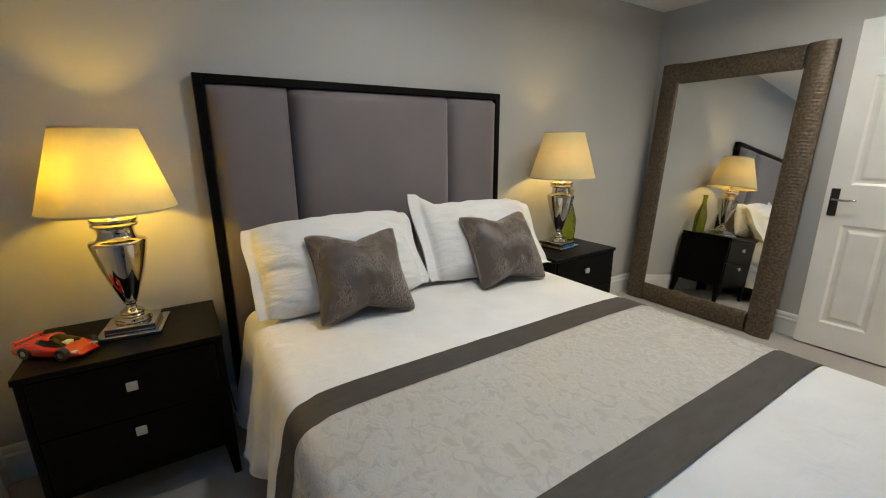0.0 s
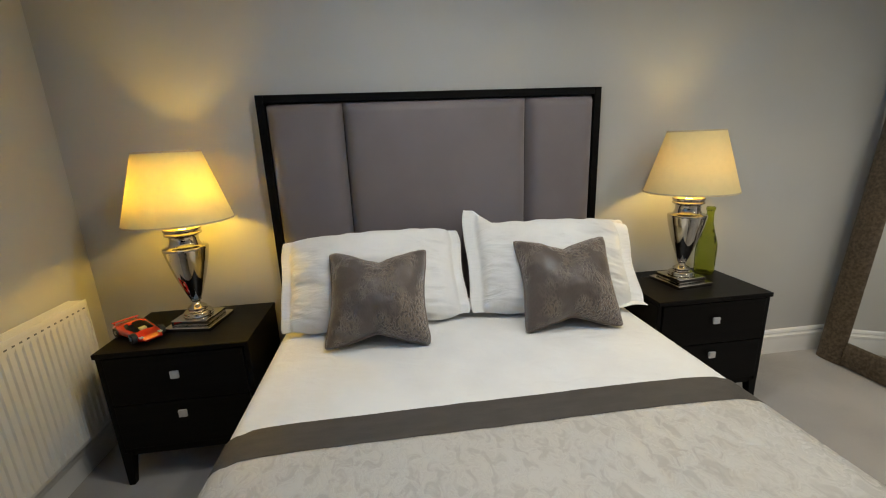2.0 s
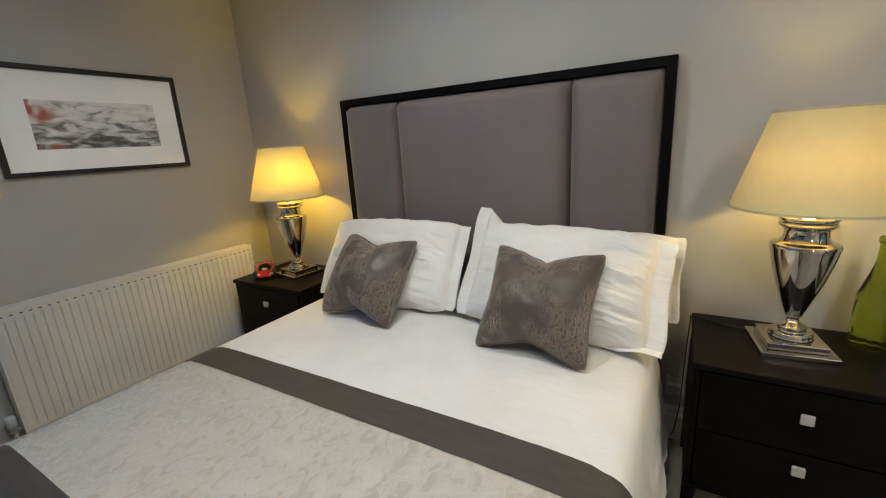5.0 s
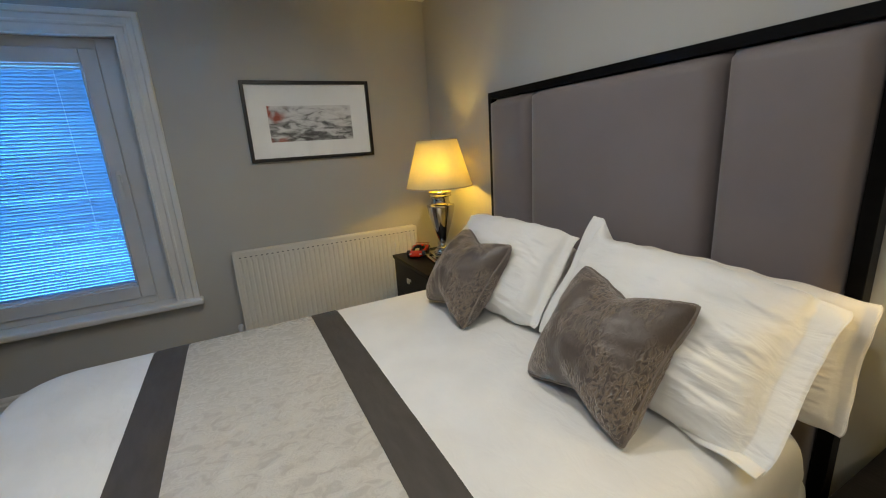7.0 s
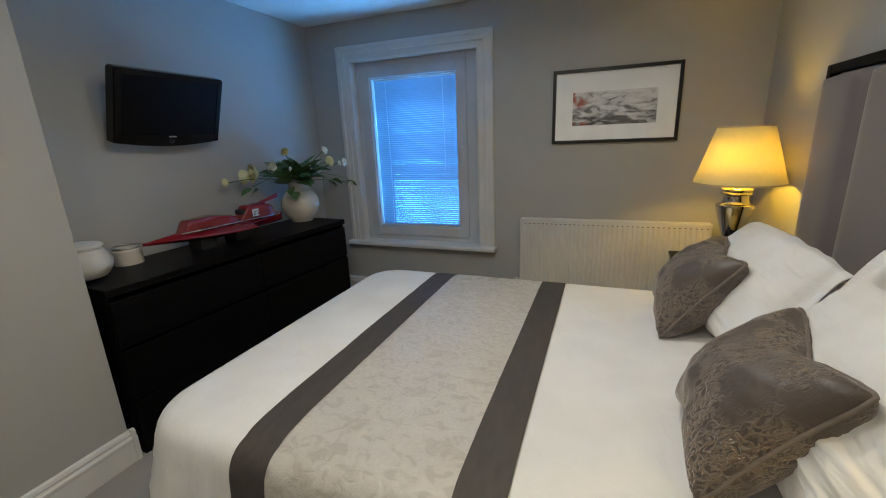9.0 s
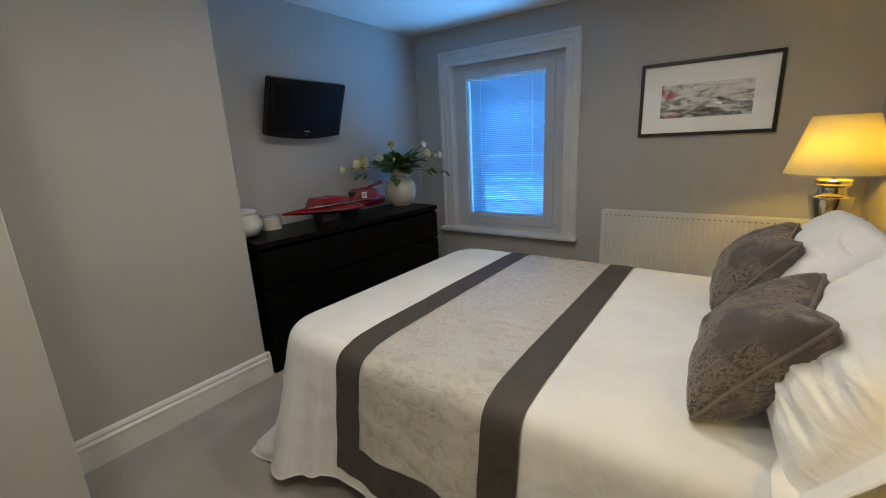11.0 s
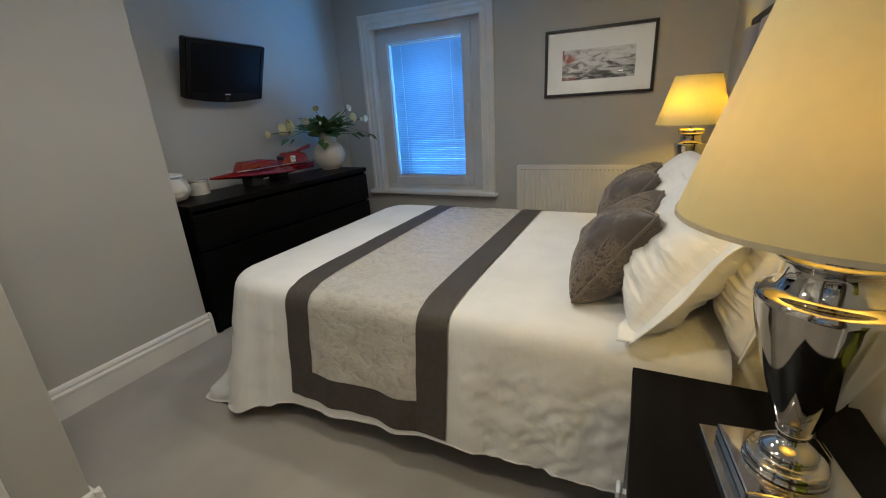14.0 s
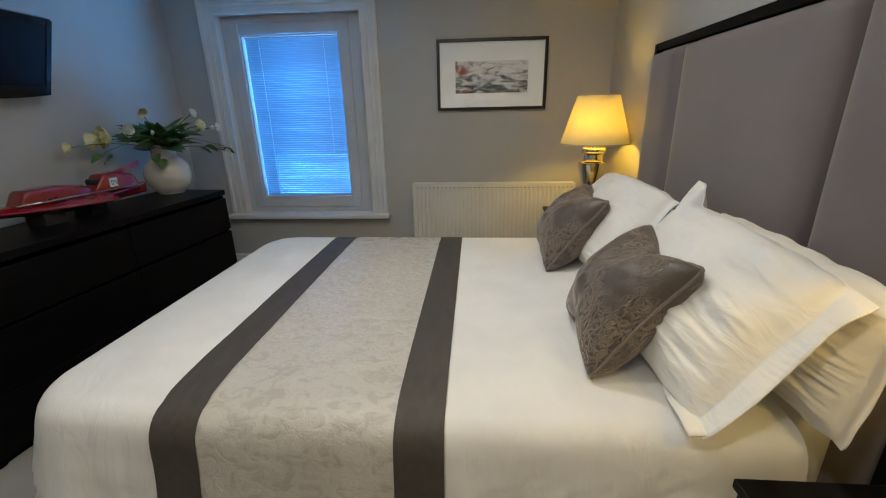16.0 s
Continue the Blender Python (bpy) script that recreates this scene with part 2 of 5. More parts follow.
def crinkled():
    """Taupe velvet with fine crushed ridges in patches."""
    m, n, l, b = node_mat("taupe_crushed_velvet")
    co, mp, no, big, ab, rid, mask, mul, rp, rr, bp = (n.new("ShaderNode" + k) for k in (
        "TexCoord", "Mapping", "TexNoise", "TexNoise", "Math", "MapRange", "MapRange", "Math", "ValToRGB", "MapRange", "Bump"))
    mp.inputs["Scale"].default_value = (1.5, 0.75, 1.0)
    l.new(co.outputs["Object"], mp.inputs[0]), l.new(mp.outputs[0], no.inputs["Vector"]), l.new(co.outputs["Object"], big.inputs["Vector"])
    no.inputs["Scale"].default_value, no.inputs["Detail"].default_value, no.inputs["Distortion"].default_value = 62, 2.0, 0.6
    big.inputs["Scale"].default_value, big.inputs["Detail"].default_value = 8, 2
    ab.operation = "SUBTRACT"
    ab.inputs[1].default_value = 0.5
    l.new(no.outputs[0], ab.inputs[0])
    fold = n.new("ShaderNodeMath")
    fold.operation = "ABSOLUTE"
    l.new(ab.outputs[0], fold.inputs[0]), l.new(fold.outputs[0], rid.inputs[0])
    rid.inputs[1].default_value, rid.inputs[2].default_value, rid.inputs[3].default_value, rid.inputs[4].default_value = 0.0, 0.13, 1.0, 0.0
    l.new(big.outputs[0], mask.inputs[0])
    mask.inputs[1].default_value, mask.inputs[2].default_value, mask.inputs[3].default_value, mask.inputs[4].default_value = 0.44, 0.62, 0.06, 1.0
    mul.operation = "MULTIPLY"
    l.new(rid.outputs[0], mul.inputs[0]), l.new(mask.outputs[0], mul.inputs[1])
    # the ridges' paler tan puts the highlights they catch into the base colour
    rp.color_ramp.elements[0].color, rp.color_ramp.elements[1].color = (0.092, 0.072, 0.063, 1), (0.27, 0.212, 0.166, 1)
    l.new(mul.outputs[0], rp.inputs[0]), l.new(rp.outputs[0], b.inputs["Base Color"])
    rr.inputs[3].default_value, rr.inputs[4].default_value = 0.42, 0.20
    l.new(mul.outputs[0], rr.inputs[0]), l.new(rr.outputs[0], b.inputs["Roughness"])
    bp.inputs["Strength"].default_value, bp.inputs["Distance"].default_value = 0.9, 0.005
    l.new(mul.outputs[0], bp.inputs["Height"]), l.new(bp.outputs[0], b.inputs["Normal"])
    b.inputs["Sheen Weight"].default_value, b.inputs["Sheen Roughness"].default_value = 0.45, 0.35
    b.inputs["Sheen Tint"].default_value = (1.0, 0.88, 0.8, 1)
    return m


M_CUSH = crinkled()


def art_mat():
    """Watercolour of a wide shore: washes in layered greys with dark strokes and a rust patch."""
    m, n, l, b = node_mat("watercolour_print")
    co = n.new("ShaderNodeTexCoord")
    sep, mp, no, band, rp = (n.new("ShaderNodeSeparateXYZ"), n.new("ShaderNodeMapping"), n.new("ShaderNodeTexNoise"),
                             n.new("ShaderNodeMath"), n.new("ShaderNodeValToRGB"))
    mp.inputs["Scale"].default_value = (1, 9, 26)
    l.new(co.outputs["Object"], mp.inputs[0]), l.new(co.outputs["Object"], sep.inputs[0])
    l.new(mp.outputs[0], no.inputs["Vector"])
    no.inputs["Scale"].default_value, no.inputs["Detail"].default_value, no.inputs["Distortion"].default_value = 1.3, 6, 0.8
    band.operation, band.inputs[1].default_value = "MULTIPLY_ADD", 1.1
    l.new(sep.outputs["Z"], band.inputs[0]), l.new(no.outputs[0], band.inputs[2])
    e = rp.color_ramp.elements
    e[0].position, e[0].color = 0.30, (0.07, 0.068, 0.065, 1)
    e[1].position, e[1].color = 0.62, (0.62, 0.61, 0.60, 1)
    k = e.new(0.44)
    k.color = (0.32, 0.315, 0.31, 1)
    k = e.new(0.5)
    k.color = (0.50, 0.49, 0.485, 1)
    l.new(band.outputs[0], rp.inputs[0])
    spot, mx = n.new("ShaderNodeTexNoise"), n.new("ShaderNodeMix")
    spot.inputs["Scale"].default_value = 9
    thr, edge, mul = n.new("ShaderNodeMapRange"), n.new("ShaderNodeMapRange"), n.new("ShaderNodeMath")
    thr.inputs[1].default_value, thr.inputs[2].default_value = 0.5, 0.6
    edge.inputs[1].default_value, edge.inputs[2].default_value = -0.14, -0.20
    l.new(co.outputs["Object"], spot.inputs["Vector"]), l.new(spot.outputs[0], thr.inputs[0]), l.new(sep.outputs["Y"], edge.inputs[0])
    mul.operation = "MULTIPLY"
    l.new(thr.outputs[0], mul.inputs[0]), l.new(edge.outputs[0], mul.inputs[1])
    mx.data_type = "RGBA"
    mx.inputs[7].default_value = (0.30, 0.07, 0.04, 1)
    l.new(mul.outputs[0], mx.inputs[0]), l.new(rp.outputs[0], mx.inputs[6]), l.new(mx.outputs[2], b.inputs["Base Color"])
    b.inputs["Roughness"].default_value = 0.8
    return m


M_ART = art_mat()

# ---- mesh helpers ----


def mesh_ob(name, bm, material, smooth=False):
    me = bpy.data.meshes.new(name)
    bm.normal_update()
    bm.to_mesh(me)
    bm.free()
    me.materials.append(material)
    if smooth:
        me.polygons.foreach_set("use_smooth", [True] * len(me.polygons))
    return new(name, me)


def part(name, bm, material, parent, label="", smooth=False, m=None):
    ob = mesh_ob(name, bm, material, smooth)
    ob.parent = parent
    if m is not None:
        ob.matrix_basis = m
    return tagged(ob, label)


def again(src, parent, m, label=""):
    """A repeat of a part on the same mesh."""
    ob = new(src.name.split(".")[0], src.data)
    ob.parent = parent
    ob.matrix_basis = m
    return tagged(ob, label)


def thing(name, label, category, m=None, group=""):
    ob = new(name)
    if m is not None:
        ob.matrix_basis = m
    return tagged(ob, label, category, group)


def structure(name, bm, material, label="", smooth=False):
    return tagged(mesh_ob(name, bm, material, smooth), label, name.split("_")[0], "", "structure")


def box(x0, x1, y0, y1, z0, z1, bevel=0.0, seg=2, bm=None):
    own = bmesh.new()
    bmesh.ops.create_cube(own, size=1, matrix=Matrix.LocRotScale(((x0 + x1) / 2, (y0 + y1) / 2, (z0 + z1) / 2), None, (x1 - x0, y1 - y0, z1 - z0)))
    if bevel:
        bmesh.ops.bevel(own, geom=own.edges[:], offset=bevel, segments=seg, affect="EDGES", profile=0.5)
    return own if bm is None else joined(bm, own)


def joined(bm, other, m=None):
    me = bpy.data.meshes.new("tmp")
    if m is not None:
        bmesh.ops.transform(other, matrix=m, verts=other.verts)
    other.to_mesh(me)
    other.free()
    bm.from_mesh(me)
    bpy.data.meshes.remove(me)
    return bm


def boxes(*sizes, bevel=0.0):
    bm = bmesh.new()
    for b in sizes:
        box(*b, bevel=bevel, bm=bm)
    return bm


def lathe(profile, seg=48):
    """A turned body about z from (radius, height) pairs."""
    bm = bmesh.new()
    rings = []
    for r, z in profile:
        if r < 1e-5:
            rings.append([bm.verts.new((0, 0, z))])
        else:
            rings.append([bm.verts.new((r * math.cos(2 * math.pi * k / seg), r * math.sin(2 * math.pi * k / seg), z)) for k in range(seg)])
    for a, b in zip(rings, rings[1:]):
        for k in range(seg):
            j = (k + 1) % seg
            q = [a[k % len(a)], a[j % len(a)], b[j % len(b)], b[k % len(b)]]
            q = list(dict.fromkeys(q))
            if len(q) > 2:
                bm.faces.new(q)
    return bm


def smooth_profile(pts, n=6):
    """Rounds a profile by Catmull-Rom between its points."""
    out = []
    for i in range(len(pts) - 1):
        p0, p1, p2, p3 = pts[max(i - 1, 0)], pts[i], pts[i + 1], pts[min(i + 2, len(pts) - 1)]
        for k in range(n):
            t = k / n
            out.append(tuple(max(0.0, 0.5 * (2 * b + (c - a) * t + (2 * a - 5 * b + 4 * c - d) * t * t + (3 * b - a - 3 * c + d) * t ** 3)) if j == 0 else
                             0.5 * (2 * b + (c - a) * t + (2 * a - 5 * b + 4 * c - d) * t * t + (3 * b - a - 3 * c + d) * t ** 3)
                             for j, (a, b, c, d) in enumerate(zip(p0, p1, p2, p3))))
    return out + [pts[-1]]


def tube(points, radius, seg=8, taper=1.0):
    """A round bar along a line of points."""
    bm = bmesh.new()
    pts = [Vector(p) for p in points]
    rings = []
    for i, p in enumerate(pts):
        d = (pts[min(i + 1, len(pts) - 1)] - pts[max(i - 1, 0)]).normalized()
        side = d.cross(Vector((0, 0, 1)) if abs(d.z) < 0.9 else Vector((1, 0, 0))).normalized()
        up = side.cross(d)
        r = radius * (1 + (taper - 1) * i / max(1, len(pts) - 1))
        rings.append([bm.verts.new(p + r * (math.cos(a) * side + math.sin(a) * up)) for a in (2 * math.pi * k / seg for k in range(seg))])
    for a, b in zip(rings, rings[1:]):
        for k in range(seg):
            bm.faces.new((a[k], a[(k + 1) % seg], b[(k + 1) % seg], b[k]))
    bm.faces.new(rings[0][::-1]), bm.faces.new(rings[-1])
    return bm


def sheet(f, nu, nv, thick=0.0):
    """A grid surface from f(u, v), u and v from 0 to 1; thick gives it a back side."""
    bm = bmesh.new()
    g = [[bm.verts.new(f(i / nu, j / nv)) for j in range(nv + 1)] for i in range(nu + 1)]
    for i in range(nu):
        for j in range(nv):
            bm.faces.new((g[i][j], g[i + 1][j], g[i + 1][j + 1], g[i][j + 1]))
    if thick:
        bmesh.ops.recalc_face_normals(bm, faces=bm.faces)
        bmesh.ops.solidify(bm, geom=bm.faces[:], thickness=thick)
    return bm


def prism(outline, y0, y1, bevel=0.0):
    """An outline in x, z drawn out along y."""
    bm = bmesh.new()
    a = [bm.verts.new((x, y0, z)) for x, z in outline]
    b = [bm.verts.new((x, y1, z)) for x, z in outline]
    n = len(a)
    bm.faces.new(a), bm.faces.new(b[::-1])
    for k in range(n):
        bm.faces.new((a[k], b[k], b[(k + 1) % n], a[(k + 1) % n]))
    bmesh.ops.recalc_face_normals(bm, faces=bm.faces)
    if bevel:
        bmesh.ops.bevel(bm, geom=bm.edges[:], offset=bevel, segments=2, affect="EDGES")
    return bm


# ---- the room ----
XL, XR, YH, YT, YB, CEIL = -0.665, 3.61, 2.30, -1.02, -0.58, 2.34
PIER_X, PIER_Y, BREAST = 2.575, 0.25, 1.545
OPEN0, OPEN1, HEAD = 2.83, 3.56, 2.02
WY0, WY1, WZ0, WZ1 = -0.625, 0.49, 0.50, 2.05

structure("floor", boxes((XL - 0.2, XR + 0.2, YT - 0.2, YH + 0.2, -0.12, 0.0)), M_CARPET, "plain greige fitted carpet")
structure("ceiling", boxes((XL - 0.2, XR + 0.2, YT - 0.2, YH + 0.2, CEIL, CEIL + 0.12)), M_CEIL, "smooth white painted ceiling")
structure("wall_north", boxes((XL - 0.2, XR + 0.2, YH, YH + 0.2, 0, CEIL)), M_WALL, "warm grey painted plaster wall behind the bed")
structure("wall_west", boxes((XL - 0.2, XL, YT, WY0, 0, CEIL), (XL - 0.2, XL, WY1, YH, 0, CEIL), (XL - 0.2, XL, WY0, WY1, 0, WZ0),
                             (XL - 0.2, XL, WY0, WY1, WZ1, CEIL)), M_WALL, "warm grey painted plaster wall with a window")
structure("wall_south", boxes((XL - 0.2, BREAST, YT - 0.2, YT, 0, CEIL)), M_WALL, "warm grey painted plaster wall behind the dresser")
structure("wall_breast", box(BREAST, PIER_X + 0.2, YT - 0.2, YB, 0, CEIL, bevel=0.004), M_WALL, "warm grey painted chimney breast")
structure("wall_pier", box(PIER_X, OPEN0 - 0.03, YB + 0.001, PIER_Y, 0, CEIL, bevel=0.004), M_WALL, "warm grey painted wall beside the doorway")
structure("wall_over_door", boxes((OPEN0 - 0.03, XR, PIER_Y - 0.14, PIER_Y, HEAD + 0.03, CEIL), (OPEN1 + 0.03, XR, PIER_Y - 0.14, PIER_Y, 0, HEAD + 0.03)), M_WALL,
          "warm grey painted wall over the doorway")
structure("wall_east", boxes((XR, XR + 0.2, PIER_Y - 0.14, YH, 0, CEIL)), M_WALL, "warm grey painted plaster wall behind the mirror")
structure("hall_floor", boxes((OPEN0 - 0.2, XR + 0.6, -2.6, YT - 0.2, -0.12, 0.002), (PIER_X + 0.2, XR + 0.6, YT - 0.2, PIER_Y - 0.02, -0.002, 0.004)), M_HALL, "pale streaked floor boards in the hall")
structure("hall_wall", boxes((PIER_X + 0.2, XR + 0.6, -2.8, -2.6, 0, CEIL), (XR + 0.4, XR + 0.6, -2.6, PIER_Y - 0.14, 0, CEIL), (PIER_X, PIER_X + 0.2, -2.6, YT - 0.2, 0, CEIL),
                             (XR, XR + 0.4, PIER_Y - 0.14, PIER_Y, 0, CEIL)), M_WALL, "grey painted hall walls")
structure("hall_ceiling", boxes((PIER_X, XR + 0.6, -2.8, YT - 0.2, CEIL, CEIL + 0.1), (XR + 0.2, XR + 0.6, YT - 0.2, PIER_Y, CEIL, CEIL + 0.1)), M_CEIL, "white hall ceiling")

SKIRT = [(0.0, 0.0), (0.019, 0.0), (0.019, 0.103), (0.022, 0.108), (0.022, 0.120), (0.016, 0.126), (0.013, 0.133), (0.017, 0.140), (0.012, 0.152), (0.005, 0.158), (0.0, 0.160)]


def moulding(p0, p1, outline, name, label, material):
    """A moulded length on a wall foot from p0 to p1; the moulding stands out to the left of that way."""
    a, b = Vector((*p0, 0)), Vector((*p1, 0))
    d = (b - a).normalized()
    out = Vector((-d.y, d.x, 0))
    bm = bmesh.new()
    rows = [[bm.verts.new(q + out * o + Vector((0, 0, z))) for o, z in outline] for q in (a, b)]
    n = len(outline)
    for k in range(n):
        bm.faces.new((rows[0][k], rows[1][k], rows[1][(k + 1) % n], rows[0][(k + 1) % n]))
    bm.faces.new(rows[0]), bm.faces.new(rows[1][::-1])
    bmesh.ops.recalc_face_normals(bm, faces=bm.faces)
    return structure(name, bm, material, label)


E_ = 0.0225
for p0, p1 in (((XR, YH), (XL, YH)), ((XL, YH), (XL, YT)), ((XL, YT), (BREAST - E_, YT)), ((BREAST, YT), (BREAST, YB + E_)), ((BREAST - E_, YB), (PIER_X - E_, YB)),
               ((PIER_X, YB), (PIER_X, PIER_Y + E_)), ((PIER_X - E_, PIER_Y), (OPEN0 - 0.09, PIER_Y)), ((XR, PIER_Y + 0.03), (XR, YH)), ((OPEN0 - 0.03, PIER_Y - 0.14), (OPEN0 - 0.03, -2.6))):
    moulding(p0, p1, SKIRT, "baseboard", "white gloss moulded skirting board", M_TRIM)

# doorway lining, stops and architrave
structure("door_frame", boxes((OPEN0 - 0.03, OPEN0, PIER_Y - 0.14, PIER_Y + 0.001, 0, HEAD + 0.03), (OPEN1, OPEN1 + 0.03, PIER_Y - 0.14, PIER_Y + 0.001, 0, HEAD + 0.03),
                              (OPEN0, OPEN1, PIER_Y - 0.14, PIER_Y + 0.001, HEAD, HEAD + 0.03), (OPEN0, OPEN0 + 0.013, PIER_Y - 0.14, PIER_Y - 0.045, 0, HEAD), bevel=0.002), M_TRIM, "white gloss door lining")
structure("trim_architrave", boxes((OPEN0 - 0.092, OPEN0 - 0.006, PIER_Y, PIER_Y + 0.014, 0, HEAD + 0.08), (OPEN0 - 0.092, OPEN0 - 0.062, PIER_Y, PIER_Y + 0.021, 0, HEAD + 0.08),
                                   (OPEN0 - 0.006, OPEN1 + 0.04, PIER_Y, PIER_Y + 0.014, HEAD + 0.006, HEAD + 0.08), bevel=0.003), M_TRIM, "white gloss architrave beside the switch")
structure("strike_plate", boxes((OPEN0, OPEN0 + 0.002, PIER_Y - 0.04, PIER_Y - 0.015, 0.93, 1.05)), M_STEEL, "steel strike plate on the door lining")

# ---- window ----
AX = XL
win = tagged(new("window_1"), "white casement window with closed blue-lit blinds in a moulded surround", "window", "", "structure")


def ring(y0, y1, z0, z1, w, x0, x1, bevel=0.004):
    """A rectangular frame of width w, its pieces butted end to end."""
    return boxes((x0, x1, y0, y0 + w, z0, z1), (x0, x1, y1 - w, y1, z0, z1), (x0, x1, y0 + w, y1 - w, z0, z0 + w), (x0, x1, y0 + w, y1 - w, z1 - w, z1), bevel=bevel)


def surround():
    """A moulded architrave round the opening: stepped and rounded bands, mitred at the top."""
    prof = [(0.0, 0.0), (0.0, 0.020), (0.006, 0.026), (0.028, 0.026), (0.034, 0.017), (0.060, 0.015), (0.066, 0.021), (0.074, 0.021), (0.080, 0.014),
            (0.112, 0.012), (0.116, 0.018), (0.124, 0.018), (0.128, 0.0)]
    bm = bmesh.new()
    y0, y1, z0, z1 = -0.735, 0.60, 0.525, 2.15
    rows = []
    for at, dy, dz in (((y0, z0), 1, 0), ((y0, z1), 1, -1), ((y1, z1), -1, -1), ((y1, z0), -1, 0)):
        rows.append([bm.verts.new((AX + o, at[0] + dy * w, at[1] + dz * w)) for w, o in prof])
    for a, b in zip(rows, rows[1:]):
        for k in range(len(prof) - 1):
            bm.faces.new((a[k], a[k + 1], b[k + 1], b[k]))
    bmesh.ops.recalc_face_normals(bm, faces=bm.faces)
    return bm


part("architrave", surround(), M_TRIM, win, "white moulded surround")
part("reveal", boxes((AX - 0.2, AX + 0.002, -0.625, -0.607, 0.528, 2.05), (AX - 0.2, AX + 0.002, 0.472, 0.49, 0.528, 2.05), (AX - 0.2, AX + 0.002, -0.607, 0.472, 2.03, 2.05)), M_TRIM, win)
part("window_sill", box(AX - 0.2, AX + 0.075, -0.755, 0.62, 0.49, 0.528, bevel=0.012, seg=3), M_TRIM, win, "white painted sill board")
part("window_frame", boxes((AX - 0.17, AX - 0.06, -0.607, -0.553, 0.528, 2.03), (AX - 0.17, AX - 0.06, 0.372, 0.472, 0.528, 2.03), (AX - 0.17, AX - 0.06, -0.553, 0.372, 0.528, 0.571),
                           (AX - 0.17, AX - 0.06, -0.553, 0.372, 1.975, 2.03), bevel=0.004), M_UPVC, win)
sash = part("sash", ring(-0.553, 0.372, 0.571, 1.975, 0.078, AX - 0.16, AX - 0.045, bevel=0.006), M_UPVC, win)
part("bead", ring(-0.475, 0.294, 0.649, 1.897, 0.012, AX - 0.13, AX - 0.06, bevel=0.004), M_UPVC, sash)
part("pane", boxes((AX - 0.150, AX - 0.146, -0.47, 0.29, 0.652, 1.894)), M_GLASS, sash).visible_shadow = False
boss = part("handle", box(-0.006, 0.006, -0.013, 0.013, -0.034, 0.034, bevel=0.004), M_NICKEL, sash, "silver handle plate", m=pose(AX - 0.039, 0.335, 1.30))
hnd = box(0.004, 0.030, -0.009, 0.009, -0.010, 0.010, bevel=0.003)
box(0.020, 0.034, -0.010, 0.010, -0.125, 0.010, bevel=0.004, bm=hnd)
part("lever", hnd, M_UPVC, boss, "white lever")

blind = thing("venetian_blind", "closed white venetian blind glowing blue with daylight", "blind", pose(AX - 0.105, -0.09, 0))
SLW = 0.744
PITCH = 0.0176


def slat_mesh():
    def f(u, v):
        a = (v - 0.5) * 0.0204
        return (0.0018 - 0.0018 * (2 * v - 1) ** 2, (u - 0.5) * SLW, a)
    return sheet(f, 1, 4, 0.0005)


first = None
for k in range(69):
    tip = (0.0 if k > 42 and k < 60 else 1.0) * random.uniform(-4, 4) + (33 if 43 < k < 56 else 25 if k < 8 else 27)
    if k > 59:
        tip = 24
    m = pose(0, 0, 0.672 + k * PITCH, 0, tip, random.uniform(-0.08, 0.08))
    if first is None:
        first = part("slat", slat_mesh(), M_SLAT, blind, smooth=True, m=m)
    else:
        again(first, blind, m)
part("head_rail", box(-0.014, 0.014, -SLW / 2, SLW / 2, 1.874, 1.893, bevel=0.002), M_UPVC, blind)
part("bottom_rail", box(-0.008, 0.008, -SLW / 2, SLW / 2, 0.656, 0.664, bevel=0.002), M_UPVC, blind)
for y in (-0.26, 0.25):
    part("cord", tube([(0.013, y, 1.868), (0.013, y + 0.004, 1.2), (0.013, y, 0.66)], 0.0011, 6), M_CORD, blind)

# ---- bed ----
BX0, BX1, BY0, BTOP, CR = 0.345, 1.80, 0.14, 0.628, 0.13
HEADY = 2.06


def hem_drop(s):
    """How far the quilt hangs below the top at a share s of its way round, from the head by the window round the foot to the other side."""
    near = 1 / (1 + math.exp((s - 0.80) / 0.02)) if s > 0.5 else 0.0
    return (0.513 + 0.006 * math.sin(s * 31) + 0.045 * near + 0.03 * math.exp(-((s - 0.5) / 0.14) ** 4)
            + 0.055 * math.exp(-((s - 1 + S0) / 0.028) ** 2) + 0.07 * math.exp(-((s - 1 + S0) / 0.006) ** 2) + 0.05 * math.exp(-((s - S0) / 0.012) ** 2))


LA, LB = HEADY - BY0 - CR, BX1 - BX0 - 2 * CR
LC = CR * math.pi / 2
LEN = 2 * LA + LB + 2 * LC
S0 = (LA + LC / 2) / LEN


def rim(s):
    """The edge of the bed top at the share s: a place and the way out."""
    q = s * LEN
    if q < LA:
        return Vector((BX0, HEADY - q, 0)), Vector((-1, 0, 0))
    q -= LA
    if q < LC:
        a = q / CR
        return Vector((BX0 + CR - CR * math.cos(a), BY0 + CR - CR * math.sin(a), 0)), Vector((-math.cos(a), -math.sin(a), 0))
    q -= LC
    if q < LB:
        return Vector((BX0 + CR + q, BY0, 0)), Vector((0, -1, 0))
    q -= LB
    if q < LC:
        a = q / CR
        return Vector((BX1 - CR + CR * math.sin(a), BY0 + CR - CR * math.cos(a), 0)), Vector((math.sin(a), -math.cos(a), 0))
    q -= LC
    return Vector((BX1, BY0 + CR + q, 0)), Vector((1, 0, 0))


def wrinkle(p, k):
    return noise.noise(Vector(p) * k)


